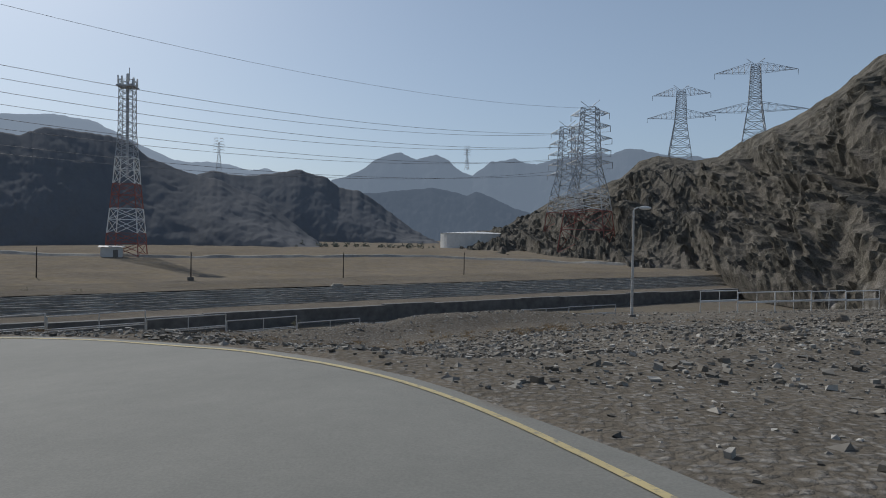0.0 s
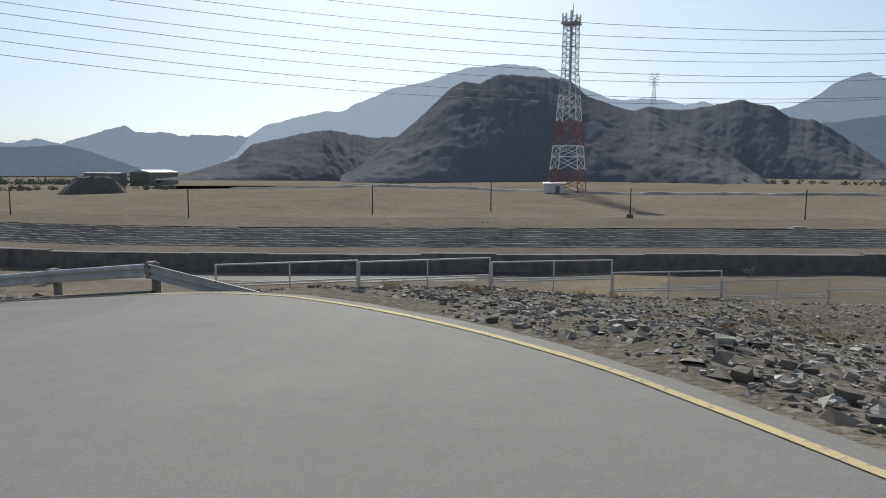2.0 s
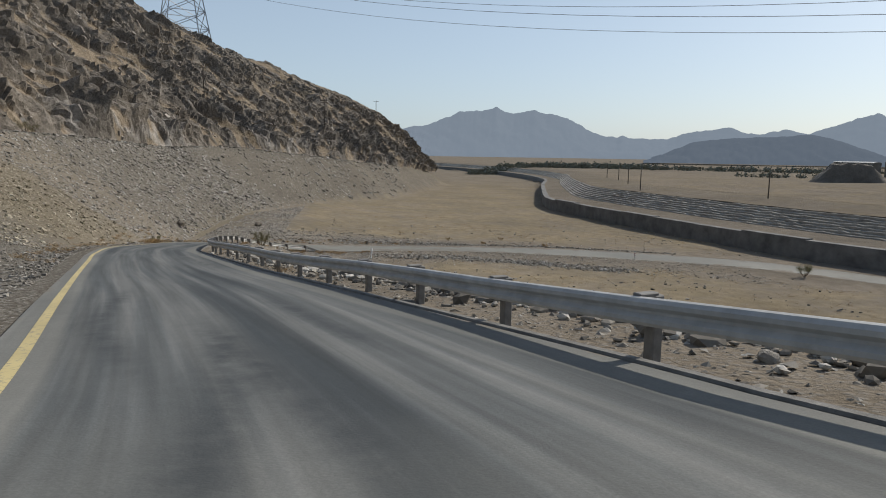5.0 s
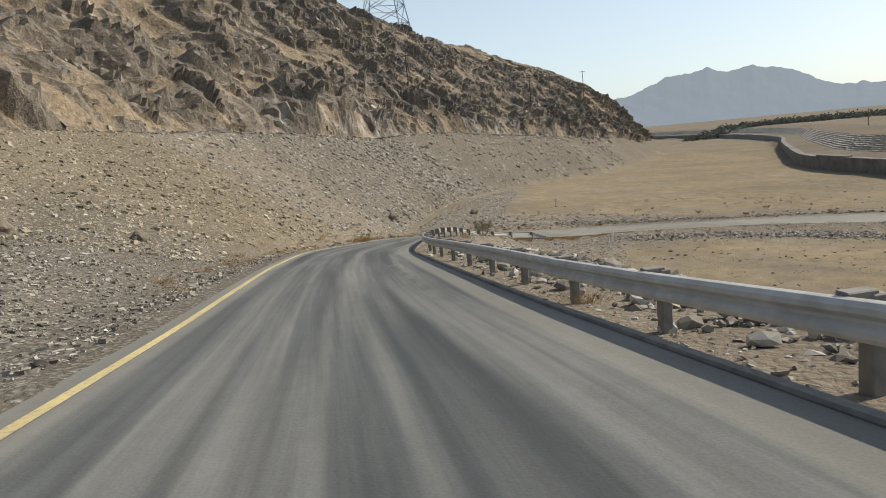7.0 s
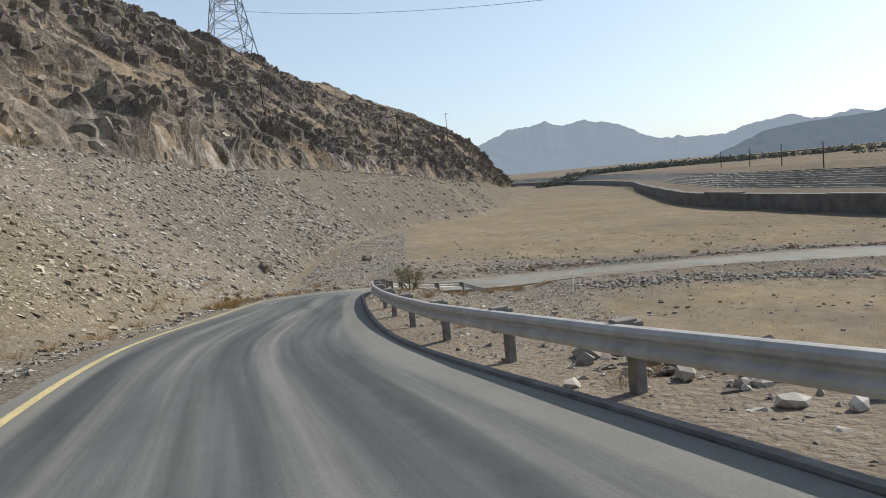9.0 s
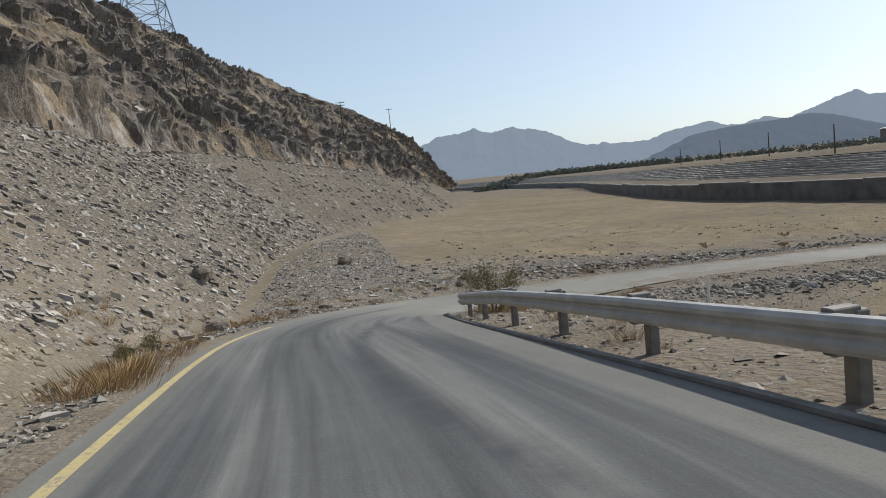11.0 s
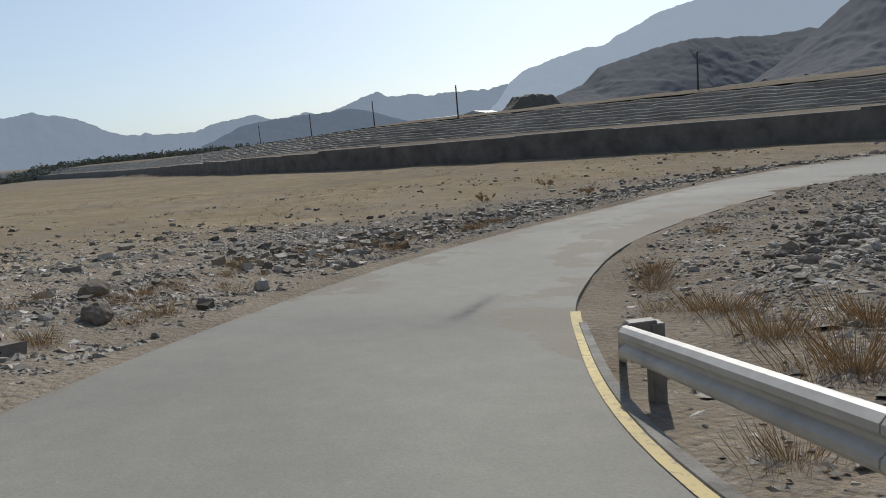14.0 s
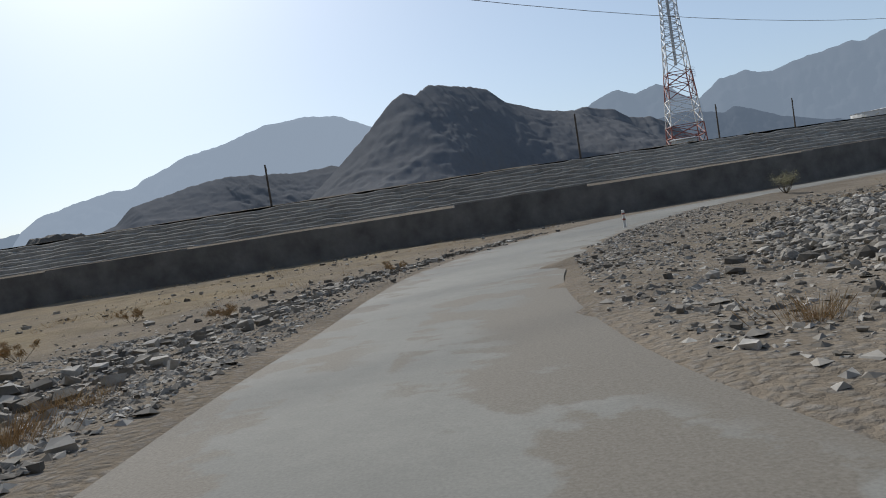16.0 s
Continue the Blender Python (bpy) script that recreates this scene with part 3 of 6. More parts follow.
def build_ground_sheet():
    xs, ys = axis(-4200, -160, 48, 3500, 0.85, 1.11), axis(-2500, -30, 150, 4400, 0.85, 1.11)
    gx, gy = np.meshgrid(xs, ys, indexing="ij")
    z, red, dry, stone, *_ = ground_parts(gx.ravel(), gy.ravel())
    nx, ny = len(xs), len(ys)

    def melt(m):
        """Lets the surfaces run into each other over a few metres."""
        m = m.reshape(nx, ny)
        for _ in range(7):
            m = (np.roll(m, 1, 0) + 2 * m + np.roll(m, -1, 0)) / 4
            m = (np.roll(m, 1, 1) + 2 * m + np.roll(m, -1, 1)) / 4
        return m.ravel()
    red, dry = melt(red), melt(dry)
    verts = np.stack([gx.ravel(), gy.ravel(), z], 1)
    idx = np.arange(nx * ny).reshape(nx, ny)
    f = np.stack([idx[:-1, :-1], idx[1:, :-1], idx[1:, 1:], idx[:-1, 1:]], -1).reshape(-1, 4)
    me = mesh_from("ground", verts.tolist(), f.tolist(), M_GROUND, True)
    at = me.color_attributes.new("zone", "FLOAT_COLOR", "POINT")
    at.data.foreach_set("color", np.stack([red, dry, stone, np.ones_like(red)], 1).astype(np.float32).ravel())
    return tagged(new("ground", me), "gravel, sand and dry grass of a desert valley", "ground", kind="structure")


build_ground_sheet()


# rubber left by tyres: a line and its half width
SKIDS = [([(-66.7, 4.6), (-61.5, 5.5), (-58.8, 6.2), (-57.5, 6.8), (-55.5, 7.6)], 0.15), ([(-98.0, 3.3), (-95.3, 2.9), (-92.0, 2.3)], 0.13),
         ([(-93.0, 0.2), (-98.0, 0.7), (-101.0, 1.5), (-104.0, 2.7), (-108.0, 4.7)], 0.16), ([(-36.0, 10.5), (-30.3, 11.8), (-27.8, 12.6), (-24.5, 14.2)], 0.22),
         ([(-66.0, 4.2), (-58.0, 6.5), (-51.7, 8.5), (-47.5, 9.9), (-42.0, 12.0)], 0.18), ([(-74.0, 3.6), (-80.0, 2.0), (-86.0, 1.4), (-92.0, 1.9), (-96.0, 3.0)], 0.18), ([(-110.9, 11.6), (-112.4, 14.6)], 0.16),
         ([(-20.1, 14.9), (-22.6, 14.8), (-26.1, 14.4), (-30.0, 13.4)], 0.3), ([(-20.5, 16.2), (-22.8, 15.8), (-24.6, 15.2), (-26.8, 14.4), (-30.5, 13.1)], 0.3), ([(-25.8, 16.6), (-28.3, 15.5), (-33.8, 13.8)], 0.25)]


def skid_mask(x, y):
    out = np.zeros(len(x))
    for pts, half in SKIDS:
        l = spline([(*q, 0) for q in pts], 0.25)
        d, k = near_line(x, y, l)
        out = np.maximum(out, np.exp(-(d / half) ** 2) * np.clip(np.minimum(k, len(l) - 1 - k) / (0.25 * len(l)), 0.15, 1))
    return out


def road_surface():
    """Asphalt of the junction and the ramp, one thin sheet with a lane coordinate."""
    n = 49
    verts, lane, tyre, edge, faces = [], [], [], [], []
    s = 0.0
    pl, pr = spline([(*p, 0) for p in PAD_L], 1.0), spline([(*p, 0) for p in PAD_R], 1.0)
    k = 70
    rows = []
    for u in np.linspace(0, 1, k, endpoint=False):
        a = pl[int(u * (len(pl) - 1))]
        b = pr[int(u * (len(pr) - 1))]
        rows.append((a[0], a[1], b[0], b[1], None))
    rows += [tuple(r) for r in road]
    for j, r in enumerate(rows):
        if j:
            s += math.hypot((r[0] + r[2] - rows[j - 1][0] - rows[j - 1][2]) / 2, (r[1] + r[3] - rows[j - 1][1] - rows[j - 1][3]) / 2)
        wide = math.hypot(r[0] - r[2], r[1] - r[3])
        for i in range(n):
            u = i / (n - 1)
            x, y = r[0] * (1 - u) + r[2] * u, r[1] * (1 - u) + r[3] * u
            zt = float(terrace(np.array(x), np.array(y)))
            if r[4] is None:
                z = zt
            else:
                w = min(1.0, (j - k) / 7)
                z = zt * (1 - w) + r[4] * w
            verts.append((x, y, z + 0.02))
            lane.append((s, u * wide, 0.0))
            low = j > k + 165
            edge.append((1 - u) * wide * 0.95 - 0.25 - 2.0 * max(0.0, 1 - abs((r[3] - 25.5) / 8.5)) if u > 0.4 and low else (u * wide * 1.0 - 0.1 if low else (1.0 + min(u, 1 - u) * wide * 4)))
            tyre.append(0.0 if j < k - 6 else min(1, (j - k + 6) / 12) * (1 if j < k + 130 else max(0, 1 - (j - k - 130) / 25)) * (0.95 if 5 < i < n - 6 else 0.35))
    for j in range(len(rows) - 1):
        for i in range(n - 1):
            a = j * n + i
            faces.append((a, a + 1, a + n + 1, a + n))
    for side in (0, n - 1):
        k0 = len(verts)
        for j in range(len(rows)):
            q = verts[j * n + side]
            for drop in (0.002, 0.3):
                verts.append((q[0], q[1], q[2] - drop))
                lane.append(lane[j * n + side])
                edge.append(edge[j * n + side])
                tyre.append(tyre[j * n + side])
        faces += [(k0 + 2 * j, k0 + 2 * j + 1, k0 + 2 * j + 3, k0 + 2 * j + 2) for j in range(len(rows) - 1)]
    me = mesh_from("road", verts, faces, M_ASPHALT, True)
    me.attributes.new("lane", "FLOAT_VECTOR", "POINT").data.foreach_set("vector", np.array(lane, np.float32).ravel())
    va = np.array(verts)
    me.attributes.new("skid", "FLOAT", "POINT").data.foreach_set("value", skid_mask(va[:, 0], va[:, 1]).astype(np.float32))
    me.attributes.new("edge", "FLOAT", "POINT").data.foreach_set("value", np.array(edge, np.float32))
    me.attributes.new("tyre", "FLOAT", "POINT").data.foreach_set("value", np.array(tyre, np.float32))
    return tagged(new("road", me), "worn grey asphalt ramp with dark tyre streaks", "road", kind="structure")


road_surface()


def strip(name, line, width, mat, label, lift=0.012, height=0.0):
    """A flat or raised band along a line of x, y, z points."""
    p = np.array(line)
    t = np.gradient(p[:, :2], axis=0)
    t /= np.linalg.norm(t, axis=1)[:, None]
    nrm = np.stack([-t[:, 1], t[:, 0]], 1)
    verts, faces = [], []
    prof = [(-0.5, 0.0), (0.5, 0.0)] if not height else [(-0.5, -0.25), (-0.5, height - 0.03), (-0.4, height), (0.4, height), (0.5, height - 0.03), (0.5, -0.25)]
    m = len(prof)
    for q, nn in zip(p, nrm):
        for a, h in prof:
            verts.append((q[0] + nn[0] * a * width, q[1] + nn[1] * a * width, q[2] + lift + h))
    for j in range(len(p) - 1):
        for i in range(m - 1):
            a = j * m + i
            faces.append((a, a + m, a + m + 1, a + 1))
    return tagged(new(name, mesh_from(name, verts, faces, mat)), label, name.replace("_", " "), kind="structure")


def on_road(u, i0, i1):
    r = road[i0:i1]
    out = np.stack([r[:, 0] * (1 - u) + r[:, 2] * u, r[:, 1] * (1 - u) + r[:, 3] * u, r[:, 4]], 1)
    for j in range(len(out)):
        w = min(1.0, (j + i0) / 7)
        out[j, 2] = float(terrace(out[j, 0], out[j, 1])) * (1 - w) + out[j, 2] * w
    return out


def at_x(x):
    return int(np.argmin(np.abs(road_mid[:, 0] - x) + np.where(road_mid[:, 1] > 12, 100, 0)))


def painted(name, line, width, mat, label):
    """A band of paint that lies on the asphalt."""
    ob = strip(name, [(q[0], q[1], 0.0) for q in line], width, mat, label, 0.0)
    for v in ob.data.vertices:
        hit, spot, *_ = bpy.data.objects["road"].ray_cast(Vector((v.co.x, v.co.y, 60)), Vector((0, 0, -1)))
        v.co.z = spot.z + 0.008 if hit else float(ground_z(v.co.x, v.co.y)[0]) + 0.02
    return ob


pl_s = spline([(p[0] + 0.38, p[1] - 0.05, 0) for p in PAD_L[3:7]] + [(-19.4, 14.2, 0), (-20.5, 13.92, 0)], 0.4)
painted("edge_line", np.vstack([pl_s[:-2], on_road(0.06, 0, at_x(-97))]), 0.15, M_YELLOW, "faded yellow line along the uphill road edge")
pr_s = spline([(p[0] - 0.2, p[1] - 0.2, 0) for p in PAD_R[2:]], 0.5)
painted("edge_line", pr_s, 0.09, M_YELLOW, "faded yellow line at the junction's outer edge")
k_end = int(np.argmin(np.hypot(road[:, 2] + 109.6, road[:, 3] - 13.2)))
kerb_line = np.vstack([[(x, y, float(terrace(x, y))) for x, y in ((-15.9, 20.08), (-17.0, 20.13), (-18.3, 20.1))], on_road(1.015, 1, k_end)])
strip("kerb", kerb_line, 0.13, M_KERB, "low dark concrete kerb along the ramp", 0.0, 0.055)
nose = on_road(1.0, k_end - 20, k_end + 2)
strip("kerb_paint", nose, 0.16, M_YELLOW, "faded yellow paint along the kerb at the bend", 0.034)


# ---- wadi wall ----
def build_wall():
    holder = thing("wall_wadi", 0, 0, 0, "long dark concrete retaining wall, stepped along its top", "wall", kind="structure")
    i, k = 0, 0
    while i < len(wall) - 6:
        j = i + 6
        seg = wall[i:j + 1]
        drop = max(seg[0, 0] + 200, -260) * 0.0135 if seg[0, 0] < -200 else 0
        top = -12.3 + drop + (0.16 if k % 3 == 0 else 0.0) - 0.05 * (k % 2)
        verts, faces = [], []
        t = np.gradient(seg, axis=0)
        t /= np.linalg.norm(t, axis=1)[:, None]
        for q, d in zip(seg, t):
            nx, ny = -d[1], d[0]
            for a, z in ((-0.6, -19), (-0.6, top), (0.9, top), (0.9, -19)):
                verts.append((q[0] + nx * a, q[1] + ny * a, z))
        for m in range(len(seg) - 1):
            for c in range(3):
                faces.append((m * 4 + c, m * 4 + c + 1, m * 4 + c + 5, m * 4 + c + 4))
        e = (len(seg) - 1) * 4
        faces += [(0, 3, 2, 1), (e, e + 1, e + 2, e + 3)]
        ob = new("wall_panel", mesh_from("wall_panel", verts, faces, M_WALL))
        ob.parent = holder
        i, k = j, k + 1


build_wall()


def build_bank():
    """Courses of packed stone stepping back above the wall."""
    holder = thing("stone_bank", 0, 0, 0, "stepped bank of packed grey stone courses above the wall", "embankment", kind="structure")
    t = np.gradient(wall, axis=0)
    t /= np.linalg.norm(t, axis=1)[:, None]
    nrm = np.stack([-t[:, 1], t[:, 0]], 1)
    fine = spline(np.hstack([wall, nrm, np.zeros((len(wall), 1))])[::1], 1.1)
    drop = np.where(fine[:, 0] < -200, np.maximum(fine[:, 0] + 200, -260) * 0.0135, 0)
    for c in range(8):
        d0, z0 = 7.8 + c * 0.62, -12.25 + c * 0.37
        jit = fbm(fine[:, 0] / 1.1, fine[:, 1] / 1.1, 3, 200 + c) * 0.3
        jz = fbm(fine[:, 0] / 1.2, fine[:, 1] / 1.2, 3, 300 + c) * 0.2
        verts, faces = [], []
        for q, dr, a, b in zip(fine, drop, jit, jz):
            for dd, zz in ((a, -0.4), (a, 0.30 + b), (0.12 + a, 0.37 + b), (1.0, 0.37 + b * 0.5)):
                verts.append((q[0] + q[2] * (d0 + dd), q[1] + q[3] * (d0 + dd), z0 + zz + dr))
        for m in range(len(fine) - 1):
            for e in range(3):
                faces.append((m * 4 + e, m * 4 + e + 4, m * 4 + e + 5, m * 4 + e + 1))
        ob = new("stone_course", mesh_from("stone_course", verts, faces, M_COURSE))
        ob.parent = holder


build_bank()


def build_shelf(name, offsets, label):
    """A sheet of ground that follows the wall at the given distances behind it."""
    t = np.gradient(wall, axis=0)
    t /= np.linalg.norm(t, axis=1)[:, None]
    off = np.array(offsets)
    X = wall[:, 0][:, None] - t[:, 1][:, None] * off
    Y = wall[:, 1][:, None] + t[:, 0][:, None] * off
    z, red, dry, stone, *_ = ground_parts(X.ravel(), Y.ravel(), True)
    z = z.reshape(X.shape)
    base = -12.45 + np.where(wall[:, 0] < -200, np.maximum(wall[:, 0] + 200, -260) * 0.0135, 0)
    for j, d in enumerate(offsets):
        if d < 9:
            z[:, j] = base + 0.05 * min(d, 8) + fbm(X[:, j] / 3, Y[:, j] / 3, 3, 77) * 0.06
    z[:, -1] -= 0.5 if offsets[-1] > 20 else 0.0
    m = len(offsets)
    idx = np.arange(z.size).reshape(z.shape)
    f = np.stack([idx[:-1, :-1], idx[1:, :-1], idx[1:, 1:], idx[:-1, 1:]], -1).reshape(-1, 4)
    me = mesh_from(name, np.stack([X.ravel(), Y.ravel(), z.ravel()], 1).tolist(), f.tolist(), M_GROUND, True)
    at = me.color_attributes.new("zone", "FLOAT_COLOR", "POINT")
    at.data.foreach_set("color", np.stack([red * 0, dry, stone * 0 + 0.3, np.ones_like(red)], 1).astype(np.float32).ravel())
    return tagged(new(name, me), label, "ground", kind="structure")


build_shelf("berm", [0.8, 2.0, 4.0, 6.0, 8.6], "gravel berm behind the retaining wall")
build_shelf("plain_edge", [12.6, 13.5, 15.0, 17.5, 20.0, 23.0, 26.0, 30.0], "dry edge of the plain above the stone bank")


# ---- hills and mountains ----
def billow(x, y, octaves=4, seed=0, rough=0.5):
    s, a, t = 0.0, 1.0, 0.0
    for o in range(octaves):
        s = s + a * np.abs(2 * vnoise(x * 2 ** o + 7.3 * o, y * 2 ** o, seed + o) - 1)
        t += a
        a *= rough
    return s / t


def massif(name, ridge, foot, mat, label, nu, nv, crag, spur, seed, back=0.5, power=1.0, kind="structure", category="mountain", cell=None, rim=0.1, lean=0.45, soft=True, jag=0.0, tooth=40.0, outcrop=False):
    """A rocky slope from a foot line to a ridge line and over to the back; spurs, gullies and outcrops stand out along its normal."""
    r, f = np.array(ridge, float), np.array(foot, float)
    k = np.linspace(0, 1, nu)

    def resample(p):
        s = np.concatenate([[0], np.cumsum(np.linalg.norm(np.diff(p[:, :2], axis=0), axis=1))])
        return np.stack([np.interp(k * s[-1], s, p[:, c]) for c in range(3)], 1), k * s[-1]
    r, su = resample(r)
    f, _ = resample(f)
    r[:, 2] += jag * (fbm(su / tooth, su * 0 + 3.7, 5, seed + 71) + 0.5 * np.abs(fbm(su / (tooth * 0.4), su * 0 + 9.1, 3, seed + 73)))
    vb = np.linspace(0, 1, nv) ** (1.25 if power < 1 else 1.0)
    vv = np.concatenate([vb, 1 + np.linspace(0, 1, nv // 4 + 2)[1:] * back])
    V, S = np.meshgrid(vv, su, indexing="xy")
    P = np.empty((*V.shape, 3))
    for c in range(3):
        P[..., c] = f[:, c][:, None] + (r[:, c] - f[:, c])[:, None] * (V if c < 2 else np.clip(V, 0, 1) ** power)
    P[..., 2] -= np.clip(V - 1, 0, None) * (r[:, 2] - f[:, 2])[:, None] * 0.8
    step = np.linalg.norm(np.diff(P, axis=1), axis=2)
    A = np.concatenate([np.zeros((len(k), 1)), np.cumsum(step, axis=1)], 1)
    A = 0.5 * A + 0.5 * A.mean(axis=0)[None]
    N = np.cross(np.gradient(P, axis=0), np.gradient(P, axis=1))
    N /= np.maximum(np.linalg.norm(N, axis=2, keepdims=True), 1e-6)
    N *= np.where(N[..., 2:] < 0, -1, 1)
    c0 = cell or np.linalg.norm((r - f)[:, :2], axis=1).mean() / 3
    w = 0.45 * fbm(S / c0, A / c0, 3, seed + 5)
    big = ridged((S + lean * A) / c0 + w, A / (c0 * 2.0) + w, 3, seed) - 0.5
    mid = 0.62 - billow((S - 0.35 * A) / (c0 * 0.36) + w, (A + 0.2 * S) / (c0 * 0.62) + w, 4, seed + 11, 0.6) + 0.5 * fbm(S / (c0 * 0.2), A / (c0 * 0.2), 3, seed + 13)
    fine = fbm((S + 0.5 * A) / (c0 * 0.07), A / (c0 * 0.10), 3, seed + 17, 0.65) * 0.6
    big = big + 0.22 * np.minimum(0, fbm((S + lean * A) / (c0 * 0.42), A / (c0 * 0.5), 3, seed + 41) + 0.12)
    q = (0.72 * S - np.sign(lean) * -0.7 * A) / (c0 * 0.30) + 1.1 * fbm(S / (c0 * 0.6), A / (c0 * 0.6), 4, seed + 51)
    saw = (q - np.floor(q)) * np.clip(vnoise(S / (c0 * 0.5), A / (c0 * 0.5), seed + 57) * 1.8 - 0.4, 0, 1)
    q2 = (0.55 * S + np.sign(lean) * 0.83 * A) / (c0 * 0.11) + 1.2 * fbm(S / (c0 * 0.25), A / (c0 * 0.25), 3, seed + 61)
    mid = mid + 0.24 * (saw - 0.22) + 0.15 * (q2 - np.floor(q2) - 0.5)
    low = np.clip(V / 0.05, 0, 1)
    top = np.where(V <= 1, np.clip((1.02 - V) / 0.3, rim, 1), rim)
    out = (big * spur * top + mid * crag * 1.7 * np.maximum(top, rim * 1.6) + fine * crag * 0.50 * np.maximum(top, rim * 2)) * low
    rock = np.ones_like(V)
    if outcrop:
        # tilted strata break out of the soil as angular outcrops
        w2 = 4.5 * fbm(S / 13, A / 13, 3, seed + 3)
        al, ac = S + 0.7 * A + w2, A - 0.7 * S + 0.7 * w2
        n1 = fbm(al / 12, ac / 4.6, 4, seed + 81, 0.58)
        n2 = fbm(al / 4.2, ac / 1.9, 3, seed + 85, 0.6)
        step = np.clip((n1 - 0.03) / 0.20, 0, 1)
        ledge = np.clip((n2 - 0.06) / 0.18, 0, 1)
        saw = (ac / 2.4 + 0.9 * fbm(S / 5, A / 5, 3, seed + 87)) % 1.0
        rock = np.clip(step + 0.75 * ledge, 0, 1)
        out = big * spur * top * low
        out = out + crag * low * np.maximum(top, rim * 1.8) * (step * (0.32 + 0.5 * n2 + 0.22 * saw) + 0.20 * ledge + (0.05 + 0.20 * rock) * fbm(S / 2.2, A / 1.8, 3, seed + 89, 0.6))
    P += N * out[..., None]
    idx = np.arange(V.size).reshape(V.shape)
    fa = np.stack([idx[:-1, :-1], idx[:-1, 1:], idx[1:, 1:], idx[1:, :-1]], -1).reshape(-1, 4)
    me = mesh_from(name, P.reshape(-1, 3).tolist(), fa.tolist(), mat, soft)
    scar = np.clip((ridged(S / 7, A / 4, 3, seed + 31) - 0.70) * 7, 0, 1) * np.clip((vnoise(S / 40, A / 90, seed + 37) - 0.42) * 6, 0, 1) * np.clip(1 - V / 0.08, 0, 1) ** 0.5 * 0.75
    me.attributes.new("rock", "FLOAT", "POINT").data.foreach_set("value", rock.ravel().astype(np.float32))
    me.attributes.new("scar", "FLOAT", "POINT").data.foreach_set("value", scar.ravel().astype(np.float32))
    return tagged(new(name, me), label, category, kind=kind)


def seen_ridge(rows, reach, eye=(-8.0, 10.0, 1.0)):
    """Ridge points from bearings left of +y, heights in degrees and a distance (one, or one a row)."""
    out = []
    for i, (b, e) in enumerate(rows):
        d = reach if isinstance(reach, (int, float)) else float(np.interp(b, *zip(*sorted(reach))))
        out.append((eye[0] - d * math.sin(radians(b)), eye[1] + d * math.cos(radians(b)), eye[2] + d * math.tan(radians(e))))
    return out


def foot_of(ridge, share, z, eye=(-8.0, 10.0)):
    return [(eye[0] + (x - eye[0]) * share, eye[1] + (y - eye[1]) * share, z) for x, y, _ in ridge]


# the near rocky hill above the ramp
HILL_FOOT = [(-430, 66, -12), (-400, 55, -10.5), (-340, 38, -8.0), (-290, 24, -6.0), (-244, 11, -4.5), (-187, -12, -1.5), (-152, -20, -1.5), (-125, -24, -0.8), (-100, -25, -0.4), (-70, -25, -0.4), (-40, -23, 0.2), (-15, -22, 0.4)]
HILL_RIDGE = [(-436, 62, -8), (-412, 46, 10.5), (-375, 24, 21.5), (-345, 2, 28), (-312, -19, 34), (-290, -34, 37), (-262, -50, 42.5), (-230, -66, 51), (-190, -80, 58), (-150, -90, 62), (-100, -95, 62), (-40, -95, 58), (-15, -95, 55)]
massif("rocky_hill", HILL_RIDGE, HILL_FOOT, M_HILL, "steep craggy brown rock hill above the ramp", 840, 180, 2.9, 10.0, 40, 0.6, 1.0, category="hill", cell=30, rim=0.22, lean=-0.6, soft=False, outcrop=True)
RH = seen_ridge([(-9, -0.3), (-12.3, 0.75), (-14.1, 1.7), (-16.8, 3.32), (-19.5, 4.0), (-21.6, 4.9), (-22.9, 6.2), (-24.4, 6.6), (-27.1, 6.14), (-28.7, 6.3), (-30.3, 7.5), (-33.7, 8.8), (-36.5, 10.6), (-38.9, 12.6), (-43, 14.5), (-52, 15), (-65, 14), (-85, 12), (-110, 12)],
                [(-110, 220), (-60, 240), (-40, 270), (-33, 330), (-28, 390), (-22, 430), (-9, 520)], (0, 0, 1.6))
massif("rocky_hill", RH, foot_of(RH, 0.62, -15.0, (0, 0)), M_HILL_GREY_SHADED, "bare brown rock hill carrying power pylons", 380, 110, 3.0, 20.0, 71, 0.6, 1.0, category="hill", cell=40, lean=0.6, soft=False, outcrop=True)

E0 = (-3.7, 9.7, 1.0)
ND = seen_ridge([(49, -1.2), (46.2, -0.3), (43.1, 0.8), (42, 1.8), (39.6, 2.4), (36.4, 3.1), (33.4, 2.7), (32.3, 2.45), (30, 2.6), (27, 2.0), (24, 0.5), (22, -1)], [(22, 440), (32.5, 440), (36.3, 505), (49, 515)], E0)
massif("mountain_near", ND, foot_of(ND, 0.84, -6.0), M_RANGE, "dark jagged rock ridge beyond the plain", 240, 50, 0.5, 2.6, 90, 0.5, 0.85, cell=22, jag=1.6, tooth=14)
NC = seen_ridge([(35, -0.8), (33, 0.6), (31.3, 2.0), (29.8, 3.3), (27.9, 4.8), (26.1, 6.55), (25.2, 7.1), (23.9, 6.9), (22.3, 7.5), (20.3, 7.35), (18.3, 7.3), (16.7, 6.9), (15.4, 5.85), (13.5, 5.1), (12.1, 4.6), (10.0, 4.2), (7.0, 3.0), (4.0, 0.8), (2.0, -0.8)], [(2, 455), (10, 456), (12, 466), (17.6, 465), (22.3, 428), (25.2, 405), (35, 400)], E0)
